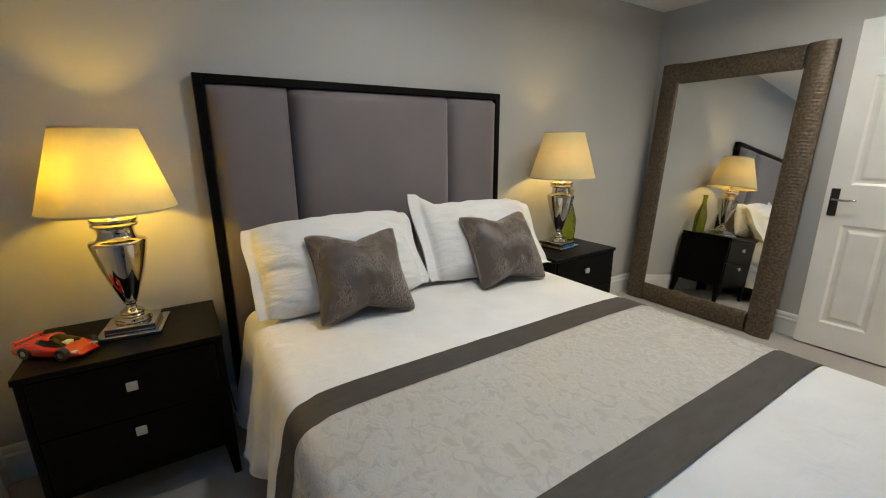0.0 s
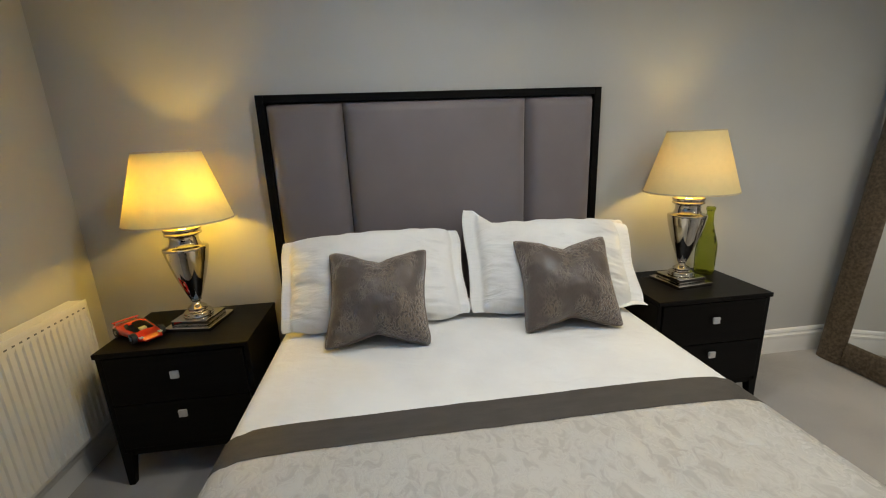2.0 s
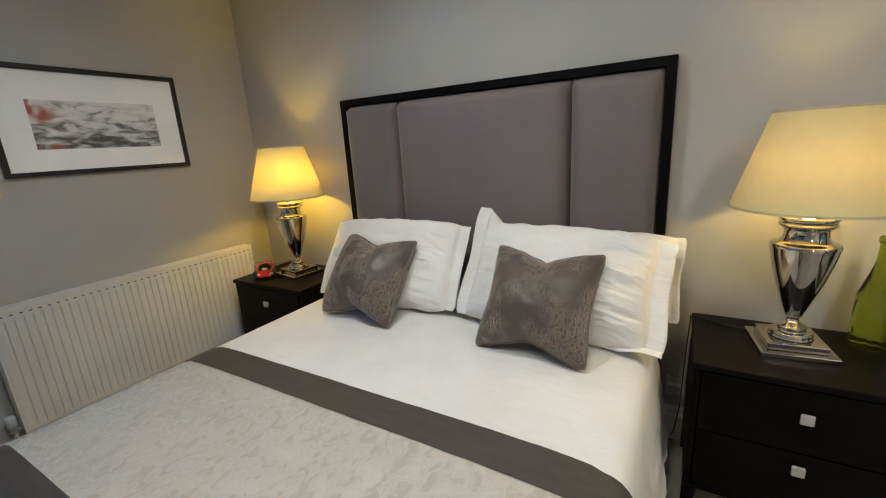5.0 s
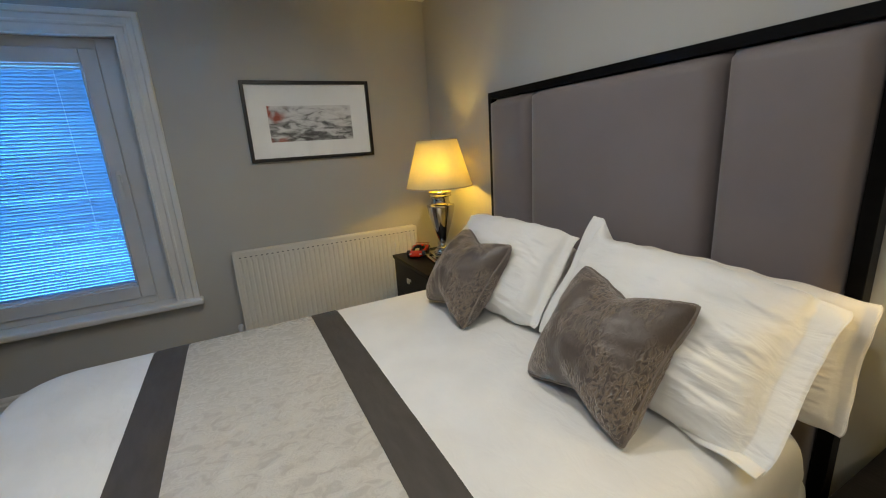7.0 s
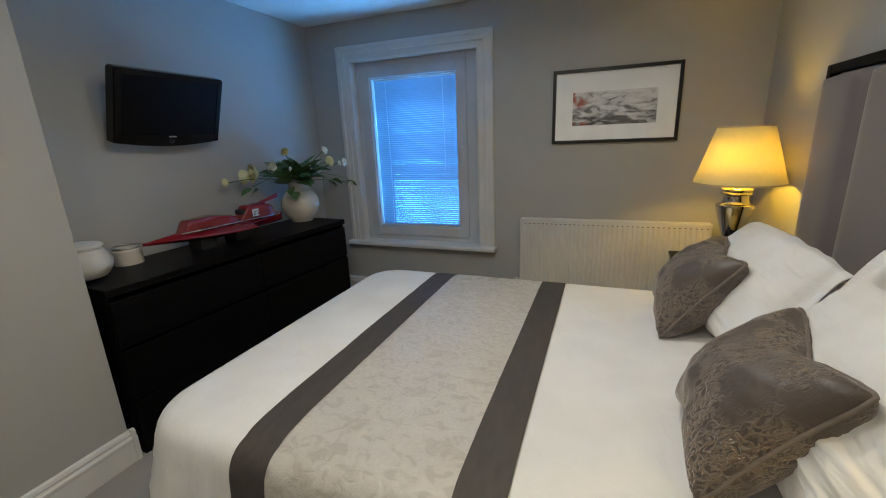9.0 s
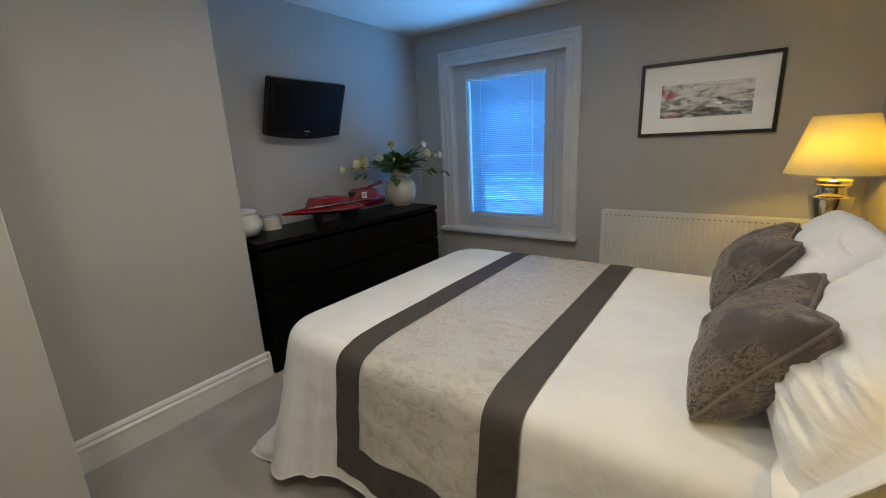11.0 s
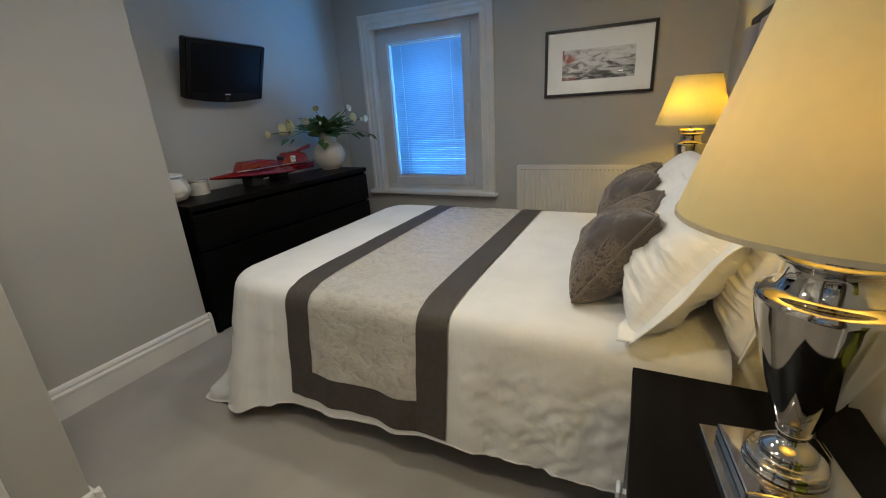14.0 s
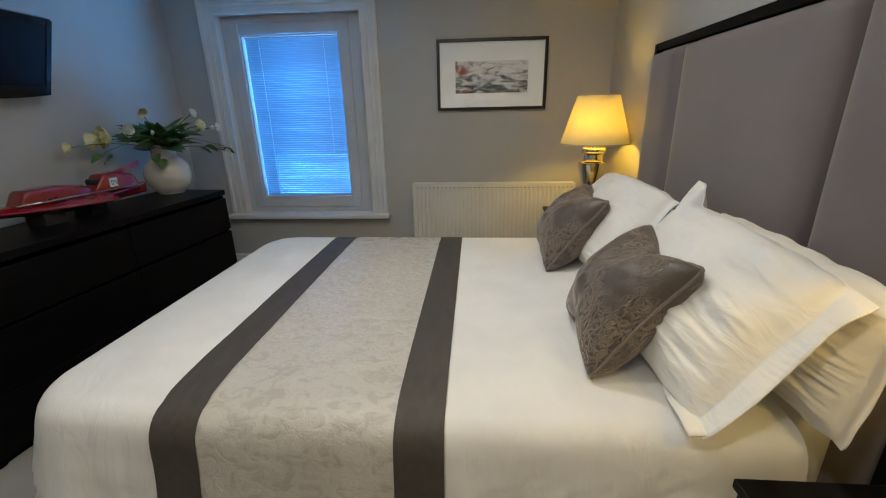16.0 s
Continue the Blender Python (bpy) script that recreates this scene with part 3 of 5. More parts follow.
def quilt_side(s, d, lift=0.0):
    """A point of the quilt hanging d below the top's edge."""
    p, out = rim(s)
    r = 0.075
    if d < r * 1.57:
        o, z = r * math.sin(d / r), -r * (1 - math.cos(d / r))
    else:
        o, z = r, -(d - r * 0.57)
    hang = max(0.0, d - 0.10)
    corner = math.exp(-((s - 1 + S0) / 0.005) ** 2) + math.exp(-((s - S0) / 0.005) ** 2)
    fold = (0.030 * math.sin(s * 96 + 1.2 * math.sin(s * 23)) + 0.013 * math.sin(s * 211 + 2) + 0.02 * wrinkle((s * 14, d * 2, 3), 1)) * hang / 0.4
    if out.x > 0.9 and p.y > 0.42:
        fold *= 0.3
        fold += 0.007 * math.sin(p.y * 23 + d * 9 + 2 * noise.noise(Vector((p.y * 3, d * 3, 5)))) * min(1, hang * 4) * max(0.0, noise.noise(Vector((p.y * 2.4, d * 1.5, 8))) + 0.35)
    fold += 0.006 * wrinkle((p.x * 9, p.y * 9, d * 14 + 7), 1) * min(1, hang * 8)
    clear = min(1.0, max(0.0, (p.y - 1.27) / 0.12)) if out.x > 0.9 else 1.0 if p.y < 0.45 else 0.3
    if abs(out.x) > 0.9 and 0.45 <= p.y <= 1.27:
        clear = 0.0
    for k, amp in ((28.0, 0.009), (52.0, 0.005)):
        n1 = noise.noise(Vector((p.y * k * 0.55 + p.x * k * 0.6 + d * k * 0.75, d * k * 0.35 - p.y * k * 0.2, k)))
        fold += amp * (0.55 - 2 * math.sqrt(n1 * n1 + 0.004)) * min(1, hang * 5) * clear
    fold += (0.016 * math.sin(s * 330) + 0.010 * math.sin(s * 520 + 1)) * corner * hang / 0.4
    o += (0.15 + 0.13 * math.exp(-((s - 1 + S0) / 0.032) ** 2)) * hang + fold + 0.11 * corner * min(1.0, hang / 0.52) ** 8 + lift
    return Vector((p.x + out.x * o, p.y + out.y * o, BTOP - 0.012 + z))


def quilt_top(x, y, lift=0.0):
    e = min(x - BX0, BX1 - x, y - BY0)
    puff = -0.012 * math.exp(-max(e, 0) / 0.07)
    return Vector((x, y, BTOP + puff + lift + 0.004 * wrinkle((x * 2.3, y * 2.3, 0), 1) + 0.0016 * wrinkle((x * 14, y * 8, 4), 1)))


def duvet_mesh():
    bm = bmesh.new()
    NS, NR, ND = 560, 26, 42
    core = Vector((1.07, HEADY, 0))
    loops = []
    for k in range(NR + 1):
        r = 0.02 + 0.98 * (k / NR) ** 0.8
        row = []
        for i in range(NS + 1):
            p, _ = rim(i / NS)
            q = core + (p - core) * r
            row.append(bm.verts.new(quilt_top(q.x, q.y)))
        loops.append(row)
    for k in range(1, ND + 1):
        row = []
        for i in range(NS + 1):
            s = i / NS
            v = quilt_side(s, hem_drop(s) * k / ND)
            v.z = max(v.z, 0.006 + 0.004 * (1 - k / ND))
            row.append(bm.verts.new(v))
        loops.append(row)
    for a, b in zip(loops, loops[1:]):
        for i in range(NS):
            bm.faces.new((a[i], b[i], b[i + 1], a[i + 1]))
    bmesh.ops.recalc_face_normals(bm, faces=bm.faces)
    return bm


def hem_roll(s0, s1, n):
    """The rolled and stitched hem along one side of the quilt."""
    pts = []
    for i in range(n + 1):
        s = s0 + (s1 - s0) * i / n
        v = quilt_side(s, hem_drop(s), 0.001)
        v.z = max(v.z, 0.006)
        pts.append(v)
    return tube(pts, 0.0026, 6)


bed = thing("bed", "double bed with tall mauve-grey satin headboard in black frame", "bed", pose(0, 0, 0))
part("base", box(0.38, 1.77, 0.20, 2.20, 0.05, 0.33, bevel=0.02), M_DARK, bed)
foot = part("foot", lathe([(0, 0), (0.025, 0), (0.025, 0.05), (0, 0.05)], 16), M_RUBBER, bed, m=pose(0.45, 0.3, 0))
for x, y in ((1.7, 0.3), (0.45, 2.1), (1.7, 2.1)):
    again(foot, bed, pose(x, y, 0))
part("mattress", box(0.37, 1.78, 0.17, 2.21, 0.331, 0.60, bevel=0.05, seg=4), M_SHEET, bed, "cream mattress", True)
duvet = thing("duvet", "white cotton duvet spread flat and hanging towards the carpet", "duvet")
part("cover", duvet_mesh(), M_LINEN, duvet, smooth=True)
for s0, s1 in ((0.0, S0), (S0, 1 - S0), (1 - S0, 1.0)):
    part("hem", hem_roll(s0, s1, 160), M_LINEN, duvet, "rolled white hem", True)

# runner across the bed: velvet middle, satin border on both long sides and at the ends
RY0, RY1, BAND = 0.506, 1.246, 0.122
runner = thing("bed_runner", "silver crushed velvet bed runner with dark taupe satin border", "bed runner")


def run_point(q, y, lift):
    """q runs across the bed: under 0 it hangs on the window side, 0 to 1 lies on top, over 1 hangs on the other side (in metres past the edge)."""
    if 0 <= q <= 1:
        return quilt_top(BX0 + (BX1 - BX0) * q, y, lift)
    if q < 0:
        return quilt_side((HEADY - y) / LEN, -q, lift)
    return quilt_side((LA + LB + 2 * LC + y - BY0 - CR) / LEN, q - 1, lift)


DROPL = 0.508


def strip(y0, y1, q0, q1, ny, lift):
    """q0, q1 in metres along the runner; 0 at the window-side edge."""
    W = BX1 - BX0
    nq = max(4, int((q1 - q0) / 0.02))

    def f(u, v):
        q = q0 + (q1 - q0) * u
        q = q if q < 0 else q / W if q < W else 1 + q - W
        return run_point(q, y0 + (y1 - y0) * v, lift)
    return sheet(f, nq, ny, 0.0)


WID = BX1 - BX0
part("panel", strip(RY0 + BAND, RY1 - BAND, -DROPL + BAND, WID + DROPL - BAND, 26, 0.006), M_VELVET, runner, "silver crushed velvet panel", True)
part("band", strip(RY0, RY0 + BAND, -DROPL, WID + DROPL, 8, 0.007), M_BAND, runner, "dark taupe satin band", True)
part("band", strip(RY1 - BAND, RY1, -DROPL, WID + DROPL, 8, 0.007), M_BAND, runner, "dark taupe satin band", True)
part("hem", strip(RY0 + BAND, RY1 - BAND, WID + DROPL - BAND, WID + DROPL, 22, 0.007), M_BAND, runner, "dark taupe satin hem", True)
part("hem", strip(RY0 + BAND, RY1 - BAND, -DROPL, -DROPL + BAND, 22, 0.007), M_BAND, runner, "dark taupe satin hem", True)

# headboard
HX0, HX1, HY, HZ = 0.216, 1.870, 2.243, 1.626
FW = 0.036
headboard = part("headboard", box(HX0 + FW, HX1 - FW, HY + 0.036, YH - 0.006, 0.2, HZ - FW), M_DARK, bed, "tall headboard against the wall")
for x0, x1, z0, z1, n in ((HX0, HX0 + FW, 0.0, HZ, "post"), (HX1 - FW, HX1, 0.0, HZ, "post"), (HX0 + FW, HX1 - FW, HZ - FW, HZ, "top_rail")):
    part(n, box(x0, x1, HY, YH - 0.004, z0, z1, bevel=0.003), M_BLACK, headboard, "black wooden frame")


def padded(x0, x1, z0, z1):
    """A padded panel, tight over its face and rolled at its long edges."""
    def f(u, v):
        ex, ez = min(u, 1 - u) * (x1 - x0), min(v, 1 - v) * (z1 - z0)
        d = 0.080 * (1 - math.exp(-ex / 0.024)) ** 0.8 * (1 - math.exp(-ez / 0.008)) ** 0.8 + 0.0012 * wrinkle((u * 3 + x0, v * 5, 2), 1)
        return (x0 + (x1 - x0) * u, HY + 0.034 - d, z0 + (z1 - z0) * v)
    return sheet(f, 60, 50)


for x0, x1 in ((HX0 + FW, 0.598), (0.598, 1.486), (1.486, HX1 - FW)):
    part("padded_panel", padded(x0 + 0.001, x1 - 0.001, 0.25, HZ - FW), M_SATIN, headboard, smooth=True)


def pillow_mesh(w, h, t, flange=0.0, pinch=0.05, chop=0.0, seed=0, n=34, crease=0.006, bow=0.05, ear=0.0, full=0.42, fans=0.0):
    """A stuffed case in x (width) and y (height): two puffed faces, an optional flat flange at both ends, a dent in its top edge,
    and creases running in from its ends (fans)."""
    bm = bmesh.new()
    lim = 1 + flange * 2 / w

    def f(u, v, side):
        uu, vv = max(-1, min(1, u)), max(-1, min(1, v))
        body = max(0.0, (1 - uu ** 2) * (1 - vv ** 2))
        z = t / 2 * body ** full
        x = u * w / 2 * (1 - pinch * (1 - abs(vv) ** 1.7))
        y = v * h / 2 * (1 - bow * (1 - abs(uu) ** 1.7) - chop * max(0, 1 - abs(uu) * 1.15) ** 1.2)
        k = 1 - 0.05 * (abs(uu) * abs(vv)) ** 6
        x, y = x * k, y * k
        y += ear * min(1.0, max(0.0, (-u - 0.78) / 0.26)) * max(0.0, v) ** 4
        wav = noise.noise(Vector((u * 3 + seed, v * 3, 9)))
        x, y = x + 0.6 * crease * wav * abs(vv), y + 0.8 * crease * noise.noise(Vector((u * 4 - seed, v * 2, 2))) * abs(vv)
        r = noise.noise(Vector((u * 2.2 + seed, v * 2.2, side * 3))) + 0.5 * noise.noise(Vector((u * 5 + seed, v * 5, side)))
        z += crease * 1.3 * r * (body ** 0.3 if body > 0 else 0)
        if fans:
            q = Vector((u * 2.4 + vv * 1.2 + seed, vv * 7.5 + uu * 2.2 + seed, side + seed))
            soft = [1 - 2.2 * math.sqrt(noise.noise(q * k + Vector((0, 0, k))) ** 2 + 0.012) for k in (0.8, 1.7)]
            patch = min(1.0, max(0.0, 0.55 + 1.3 * noise.noise(Vector((u * 2 + 3, v * 2, seed)))))
            z += fans * (soft[0] + 0.5 * soft[1]) * patch * min(1.0, max(0.0, uu + 0.05) * 1.9 + max(0.0, -uu - 0.35) * 1.3) * min(1.0, body * 5)
        if chop:
            z *= 1 - 0.30 * chop / 0.2 * math.exp(-(uu / 0.3) ** 2) * max(0, vv) ** 1.5
        out = max(0, abs(u) - 1) / max(1e-6, lim - 1)
        lay = 0.007 * math.sin(v * 4 + seed * 2 + u) * out
        curl = 0.022 * max(0.0, u - 0.92) / max(1e-6, lim - 0.92) * max(0, vv) ** 6 if flange and u > 0 else 0.0
        return Vector((x, y, side * (z + 0.002) + lay - curl))

    grids = []
    for side in (1, -1):
        g = [[bm.verts.new(f(lim * (2 * i / n - 1), 2 * j / n - 1, side)) for j in range(n + 1)] for i in range(n + 1)]
        grids.append(g)
        for i in range(n):
            for j in range(n):
                q = (g[i][j], g[i + 1][j], g[i + 1][j + 1], g[i][j + 1])
                bm.faces.new(q if side > 0 else q[::-1])
    a, b = grids
    edge = [(i, 0) for i in range(n)] + [(n, j) for j in range(n)] + [(i, n) for i in range(n, 0, -1)] + [(0, j) for j in range(n, 0, -1)]
    for (i, j), (k, l) in zip(edge, edge[1:] + edge[:1]):
        bm.faces.new((a[i][j], b[i][j], b[k][l], a[k][l]))
    outline = [f(lim * (2 * i / n - 1), 2 * j / n - 1, 0) for i, j in edge]
    return bm, outline


def lean(x, y, z, back, turn=0, roll=0):
    """A pillow's pose: its foot's middle at x, y, z, leaning back by so many degrees from upright."""
    return Matrix.Translation((x, y, z)) @ pose(0, 0, 0, 0, 0, turn) @ pose(0, 0, 0, 90 - back, 0, 0) @ pose(0, 0, 0, 0, 0, roll)


def pillow(x, y, z, back, w, h, t, flange, seed, material, label, turn=0, roll=0, ear=0.0, fans=0.008):
    """A pillow > its case and, at the case's end, a stitched flange seam."""
    m = lean(x, y, z, back, turn, roll) @ Matrix.Translation((0, h / 2, 0))
    p = thing("pillow", label, "pillow", m, "pillows on the bed")
    bm, line = pillow_mesh(w, h, t, flange, 0.05, 0.0, seed, 110, 0.014, -0.035, ear, 0.42, fans)
    part("case", bm, material, p, smooth=True)
    part("seam", tube(line[110:331], 0.0022, 6), material, p, "stitched white edge seam", True)
    return p


pillow(0.70, 2.00, 0.645, 22, 0.70, 0.30, 0.13, 0.0, 3.1, M_SHEET, "cream cotton pillow tucked behind a white one", 1)
pillow(1.560, 2.078, 0.650, 8, 0.72, 0.335, 0.13, 0.032, 8.3, M_SHEET, "cream cotton pillow crumpled behind a creased white one", -3, 0, 0.0, 0.013)
pillow(0.70, 1.835, 0.640, 33, 0.74, 0.420, 0.23, 0.045, 1.7, M_CASE, "white cotton pillow with a flat flange leaning on the headboard", 0, 1.0, 0.0, 0.008)
big = pillow(1.505, 1.825, 0.640, 33, 0.70, 0.425, 0.25, 0.062, 5.2, M_CASE, "white cotton pillow with an open flanged end and creased sides", -1, -1.5, 0.085, 0.013)


def flap_point(u, v):
    """The loose edge of the big pillow's case, lying on the quilt along its foot."""
    x = 1.30 + 0.60 * u
    y = 1.835 - 0.012 * math.sin(u * 9) - v * (0.010 + 0.042 * u ** 1.5)
    z = BTOP + 0.022 - 0.008 * v + 0.010 * math.sin(u * 7 + 1) * v + 0.006 * math.sin(u * 23) * v * u
    return big.matrix_basis.inverted() @ Vector((x, y, max(z, BTOP + 0.012)))


part("flap", sheet(flap_point, 40, 6, 0.003), M_CASE, big, "loose white edge of the pillowcase", True)


def cushion(x, y, z, back, turn, roll, seed, label):
    c = thing("cushion", label, "cushion", lean(x, y, z, back, turn, roll) @ Matrix.Translation((0, 0.196, 0)), "velvet cushions")
    bm, line = pillow_mesh(0.412, 0.402, 0.25, 0.0, 0.12, 0.22, seed, 60, 0.008, 0.07, 0.0, 0.46)
    part("cover", bm, M_CUSH, c, smooth=True)
    part("piping", tube(line + line[:1], 0.005, 8), M_PIPE, c, "taupe piped seam", True)


cushion(0.705, 1.648, 0.640, 37, -3, -1, 2.4, "taupe crushed velvet cushion with a dented top, nearer the window")
cushion(1.494, 1.638, 0.640, 36, -4, 0, 6.6, "taupe crushed velvet cushion with a dented top, nearer the mirror")

# ---- nightstands ----


def nightstand(x0, label):
    W, D, H = 0.585, 0.44, 0.632
    t = thing("nightstand", label, "nightstand", pose(x0, 1.822, 0), "pair of nightstands")
    body = boxes((0, 0.022, 0.012, D, 0.16, H - 0.024), (W - 0.022, W, 0.012, D, 0.16, H - 0.024), (0.022, W - 0.022, 0.03, D, 0.16, 0.178),
                 (0.022, W - 0.022, D - 0.012, D, 0.178, H - 0.024), bevel=0.002)
    part("body", body, M_BLACK, t)
    part("top", box(-0.003, W + 0.003, 0, D, H - 0.022, H, bevel=0.003), M_BLACK, t)
    for z0, z1, zk in ((0.184, 0.388, 0.340), (0.394, 0.604, 0.520)):
        d = part("drawer", box(0.026, W - 0.026, 0.006, D - 0.03, z0, z1, bevel=0.002), M_BLACK, t)
        k = box(-0.0165, 0.0165, -0.022, -0.012, -0.0165, 0.0165, bevel=0.003)
        box(-0.007, 0.007, -0.014, 0.0, -0.007, 0.007, bm=k)
        part("knob", k, M_NICKEL, d, "square satin nickel knob", m=pose(0.292, 0.006, zk))
    part("rail", box(0.022, W - 0.022, 0.018, 0.036, 0.145, 0.184, bevel=0.002), M_BLACK, t)

    def leg(sx, sy):
        bm = bmesh.new()
        a = [bm.verts.new((x * 0.045, y * 0.045, 0.16)) for x, y in ((0, 0), (1, 0), (1, 1), (0, 1))]
        b = [bm.verts.new((x * 0.026, y * 0.026, 0.0)) for x, y in ((0, 0), (1, 0), (1, 1), (0, 1))]
        bm.faces.new(a), bm.faces.new(b[::-1])
        for k in range(4):
            bm.faces.new((a[k], b[k], b[(k + 1) % 4], a[(k + 1) % 4]))
        bmesh.ops.scale(bm, vec=(sx, sy, 1), verts=bm.verts)
        bmesh.ops.recalc_face_normals(bm, faces=bm.faces)
        bmesh.ops.bevel(bm, geom=bm.edges[:], offset=0.002, segments=1, affect="EDGES")
        return bm
    for x, y, sx, sy in ((0, 0.012, 1, 1), (W, 0.012, -1, 1), (0, D, 1, -1), (W, D, -1, -1)):
        part("leg", leg(sx, sy), M_BLACK, t, m=pose(x, y, 0))
    return t


nightstand(-0.420, "black stained wooden nightstand with two drawers beside the radiator")
nightstand(1.992, "black stained wooden nightstand with two drawers near the mirror")

# ---- table lamps ----


def table_lamp(at, turn, shade_mat, label):
    t = thing("table_lamp", label, "table lamp", pose(*at, 0.632, 0, 0, turn), "pair of table lamps")
    part("base_plate", box(-0.103, 0.103, -0.103, 0.103, 0.0, 0.018, bevel=0.003), M_CHROME, t)
    part("base_block", box(-0.080, 0.080, -0.080, 0.080, 0.018, 0.043, bevel=0.004), M_CHROME, t)
    part("foot", lathe(smooth_profile([(0.0, 0.043), (0.056, 0.043), (0.058, 0.050), (0.055, 0.062), (0.040, 0.066), (0.040, 0.078), (0.032, 0.086), (0.019, 0.096), (0.017, 0.108), (0.024, 0.116), (0.0, 0.118)], 5), 48), M_CHROME, t, smooth=True)
    part("urn", lathe(smooth_profile([(0.018, 0.112), (0.027, 0.130), (0.043, 0.175), (0.063, 0.235), (0.080, 0.300), (0.0875, 0.338), (0.090, 0.352), (0.0875, 0.360)], 6)
                      + [(0.077, 0.362)] + smooth_profile([(0.065, 0.366), (0.058, 0.382), (0.057, 0.400), (0.062, 0.412)], 4)
                      + smooth_profile([(0.070, 0.414), (0.074, 0.420), (0.070, 0.428), (0.074, 0.436), (0.071, 0.446), (0.050, 0.452), (0.0, 0.454)], 4), 64), M_CHROME, t, "polished chrome urn", True)
    part("stem", lathe([(0, 0.452), (0.013, 0.452), (0.013, 0.500), (0.018, 0.502), (0.018, 0.555), (0, 0.556)], 24), M_STEEL, t, smooth=False)
    r0, r1, z0, z1 = 0.211, 0.124, 0.474, 0.766
    sh = part("shade", lathe([(r0, z0), (r1, z1), (r1 - 0.002, z1), (r0 - 0.002, z0), (r0, z0)], 72), shade_mat, t, "tapered fabric drum shade", True)
    part("rim", lathe([(r0 + 0.001, z0 - 0.001), (r0 + 0.0004, z0 + 0.006), (r0 - 0.003, z0 + 0.006), (r0 - 0.003, z0 - 0.001), (r0 + 0.001, z0 - 0.001)], 72), M_TAPE, sh, "folded fabric edge")
    part("rim", lathe([(r1 + 0.001, z1 + 0.001), (r1 + 0.002, z1 - 0.006), (r1 - 0.003, z1 - 0.006), (r1 - 0.003, z1 + 0.001), (r1 + 0.001, z1 + 0.001)], 72), M_TAPE, sh, "folded fabric edge")
    sp = boxes((-0.18, 0.18, -0.0015, 0.0015, 0.556, 0.559), (-0.0015, 0.0015, -0.18, 0.18, 0.5565, 0.5595))
    part("spider", sp, M_STEEL, sh)
    return t


table_lamp(LAMP_L, -8, M_SHADE_L, "chrome urn table lamp with a yellow-lit shade beside the radiator")
table_lamp(LAMP_R, 7, M_SHADE_R, "chrome urn table lamp with a warm cream shade near the mirror")

# ---- dresser ----
DRH = 0.83
dresser = thing("dresser", "long black-brown wooden chest of drawers along the wall", "dresser", pose(-0.10, -0.43, 0, 0, 0, -4.0))
DW, DD = 1.61, 0.46
part("body", boxes((0, 0.03, -DD, -0.02, 0, DRH - 0.036), (DW - 0.03, DW, -DD, -0.02, 0, DRH - 0.036), (0.03, DW - 0.03, -DD, -DD + 0.02, 0.05, DRH - 0.036),
                   (0.03, DW - 0.03, -0.06, -0.03, 0, 0.05), (DW / 2 - 0.01, DW / 2 + 0.01, -DD + 0.02, -0.03, 0.05, DRH - 0.036), bevel=0.002), M_DRESS, dresser)
part("top", box(-0.002, DW + 0.002, -DD, 0.0, DRH - 0.034, DRH, bevel=0.003), M_DRESS, dresser)
for c in range(2):
    for z0, z1 in ((0.045, 0.288), (0.294, 0.537), (0.552, 0.772)):
        x0 = 0.004 + c * (DW / 2 - 0.002)
        part("drawer_front", box(x0, x0 + DW / 2 - 0.006, -0.02, 0.0, z0, z1, bevel=0.004), M_DRESS, dresser)

# ---- television ----
tv = thing("television", "black flat television tilted down on a wall bracket", "television", pose(0.790, -0.862, 1.609, -19.5, 0, 0))
TW, TH = 0.625, 0.39


def tv_case():
    bm = bmesh.new()
    n = 24
    top = [(-TW / 2 + 0.012, TH / 2), (TW / 2 - 0.012, TH / 2), (TW / 2, TH / 2 - 0.012), (TW / 2, -TH / 2 + 0.03)]
    low = [(TW / 2 - TW * k / n, -TH / 2 + 0.018 - 0.026 * math.sin(math.pi * k / n)) for k in range(n + 1)]
    return prism(top + low + [(-TW / 2, -TH / 2 + 0.03), (-TW / 2, TH / 2 - 0.012)], -0.05, 0.0, 0.0)


part("case", tv_case(), M_TVB, tv)
part("bezel", boxes((-TW / 2 + 0.006, -TW / 2 + 0.034, -0.0, 0.006, -TH / 2 + 0.05, TH / 2 - 0.006), (TW / 2 - 0.034, TW / 2 - 0.006, 0.0, 0.006, -TH / 2 + 0.05, TH / 2 - 0.006),
                    (-TW / 2 + 0.034, TW / 2 - 0.034, 0.0, 0.006, TH / 2 - 0.032, TH / 2 - 0.006), (-TW / 2 + 0.034, TW / 2 - 0.034, 0.0, 0.006, -TH / 2 + 0.03, -TH / 2 + 0.062), bevel=0.002), M_TVB, tv)
part("screen", boxes((-TW / 2 + 0.034, TW / 2 - 0.034, 0.0005, 0.0015, -TH / 2 + 0.062, TH / 2 - 0.032)), M_SCREEN, tv)
part("badge", boxes((-0.022, 0.022, 0.006, 0.0075, -TH / 2 + 0.046, -TH / 2 + 0.052)), M_NICKEL, tv)
part("button", lathe([(0.012, 0), (0.012, 0.002), (0.009, 0.002), (0.009, 0.0)], 24), M_GREYPL, tv, m=pose(0, 0.001, -TH / 2 + 0.022, -90, 0, 0))
part("bracket", boxes((-0.1, 0.1, -0.075, -0.05, -0.1, 0.1), (-0.03, 0.03, -0.12, -0.075, -0.04, 0.04), bevel=0.003), M_RUBBER, tv)

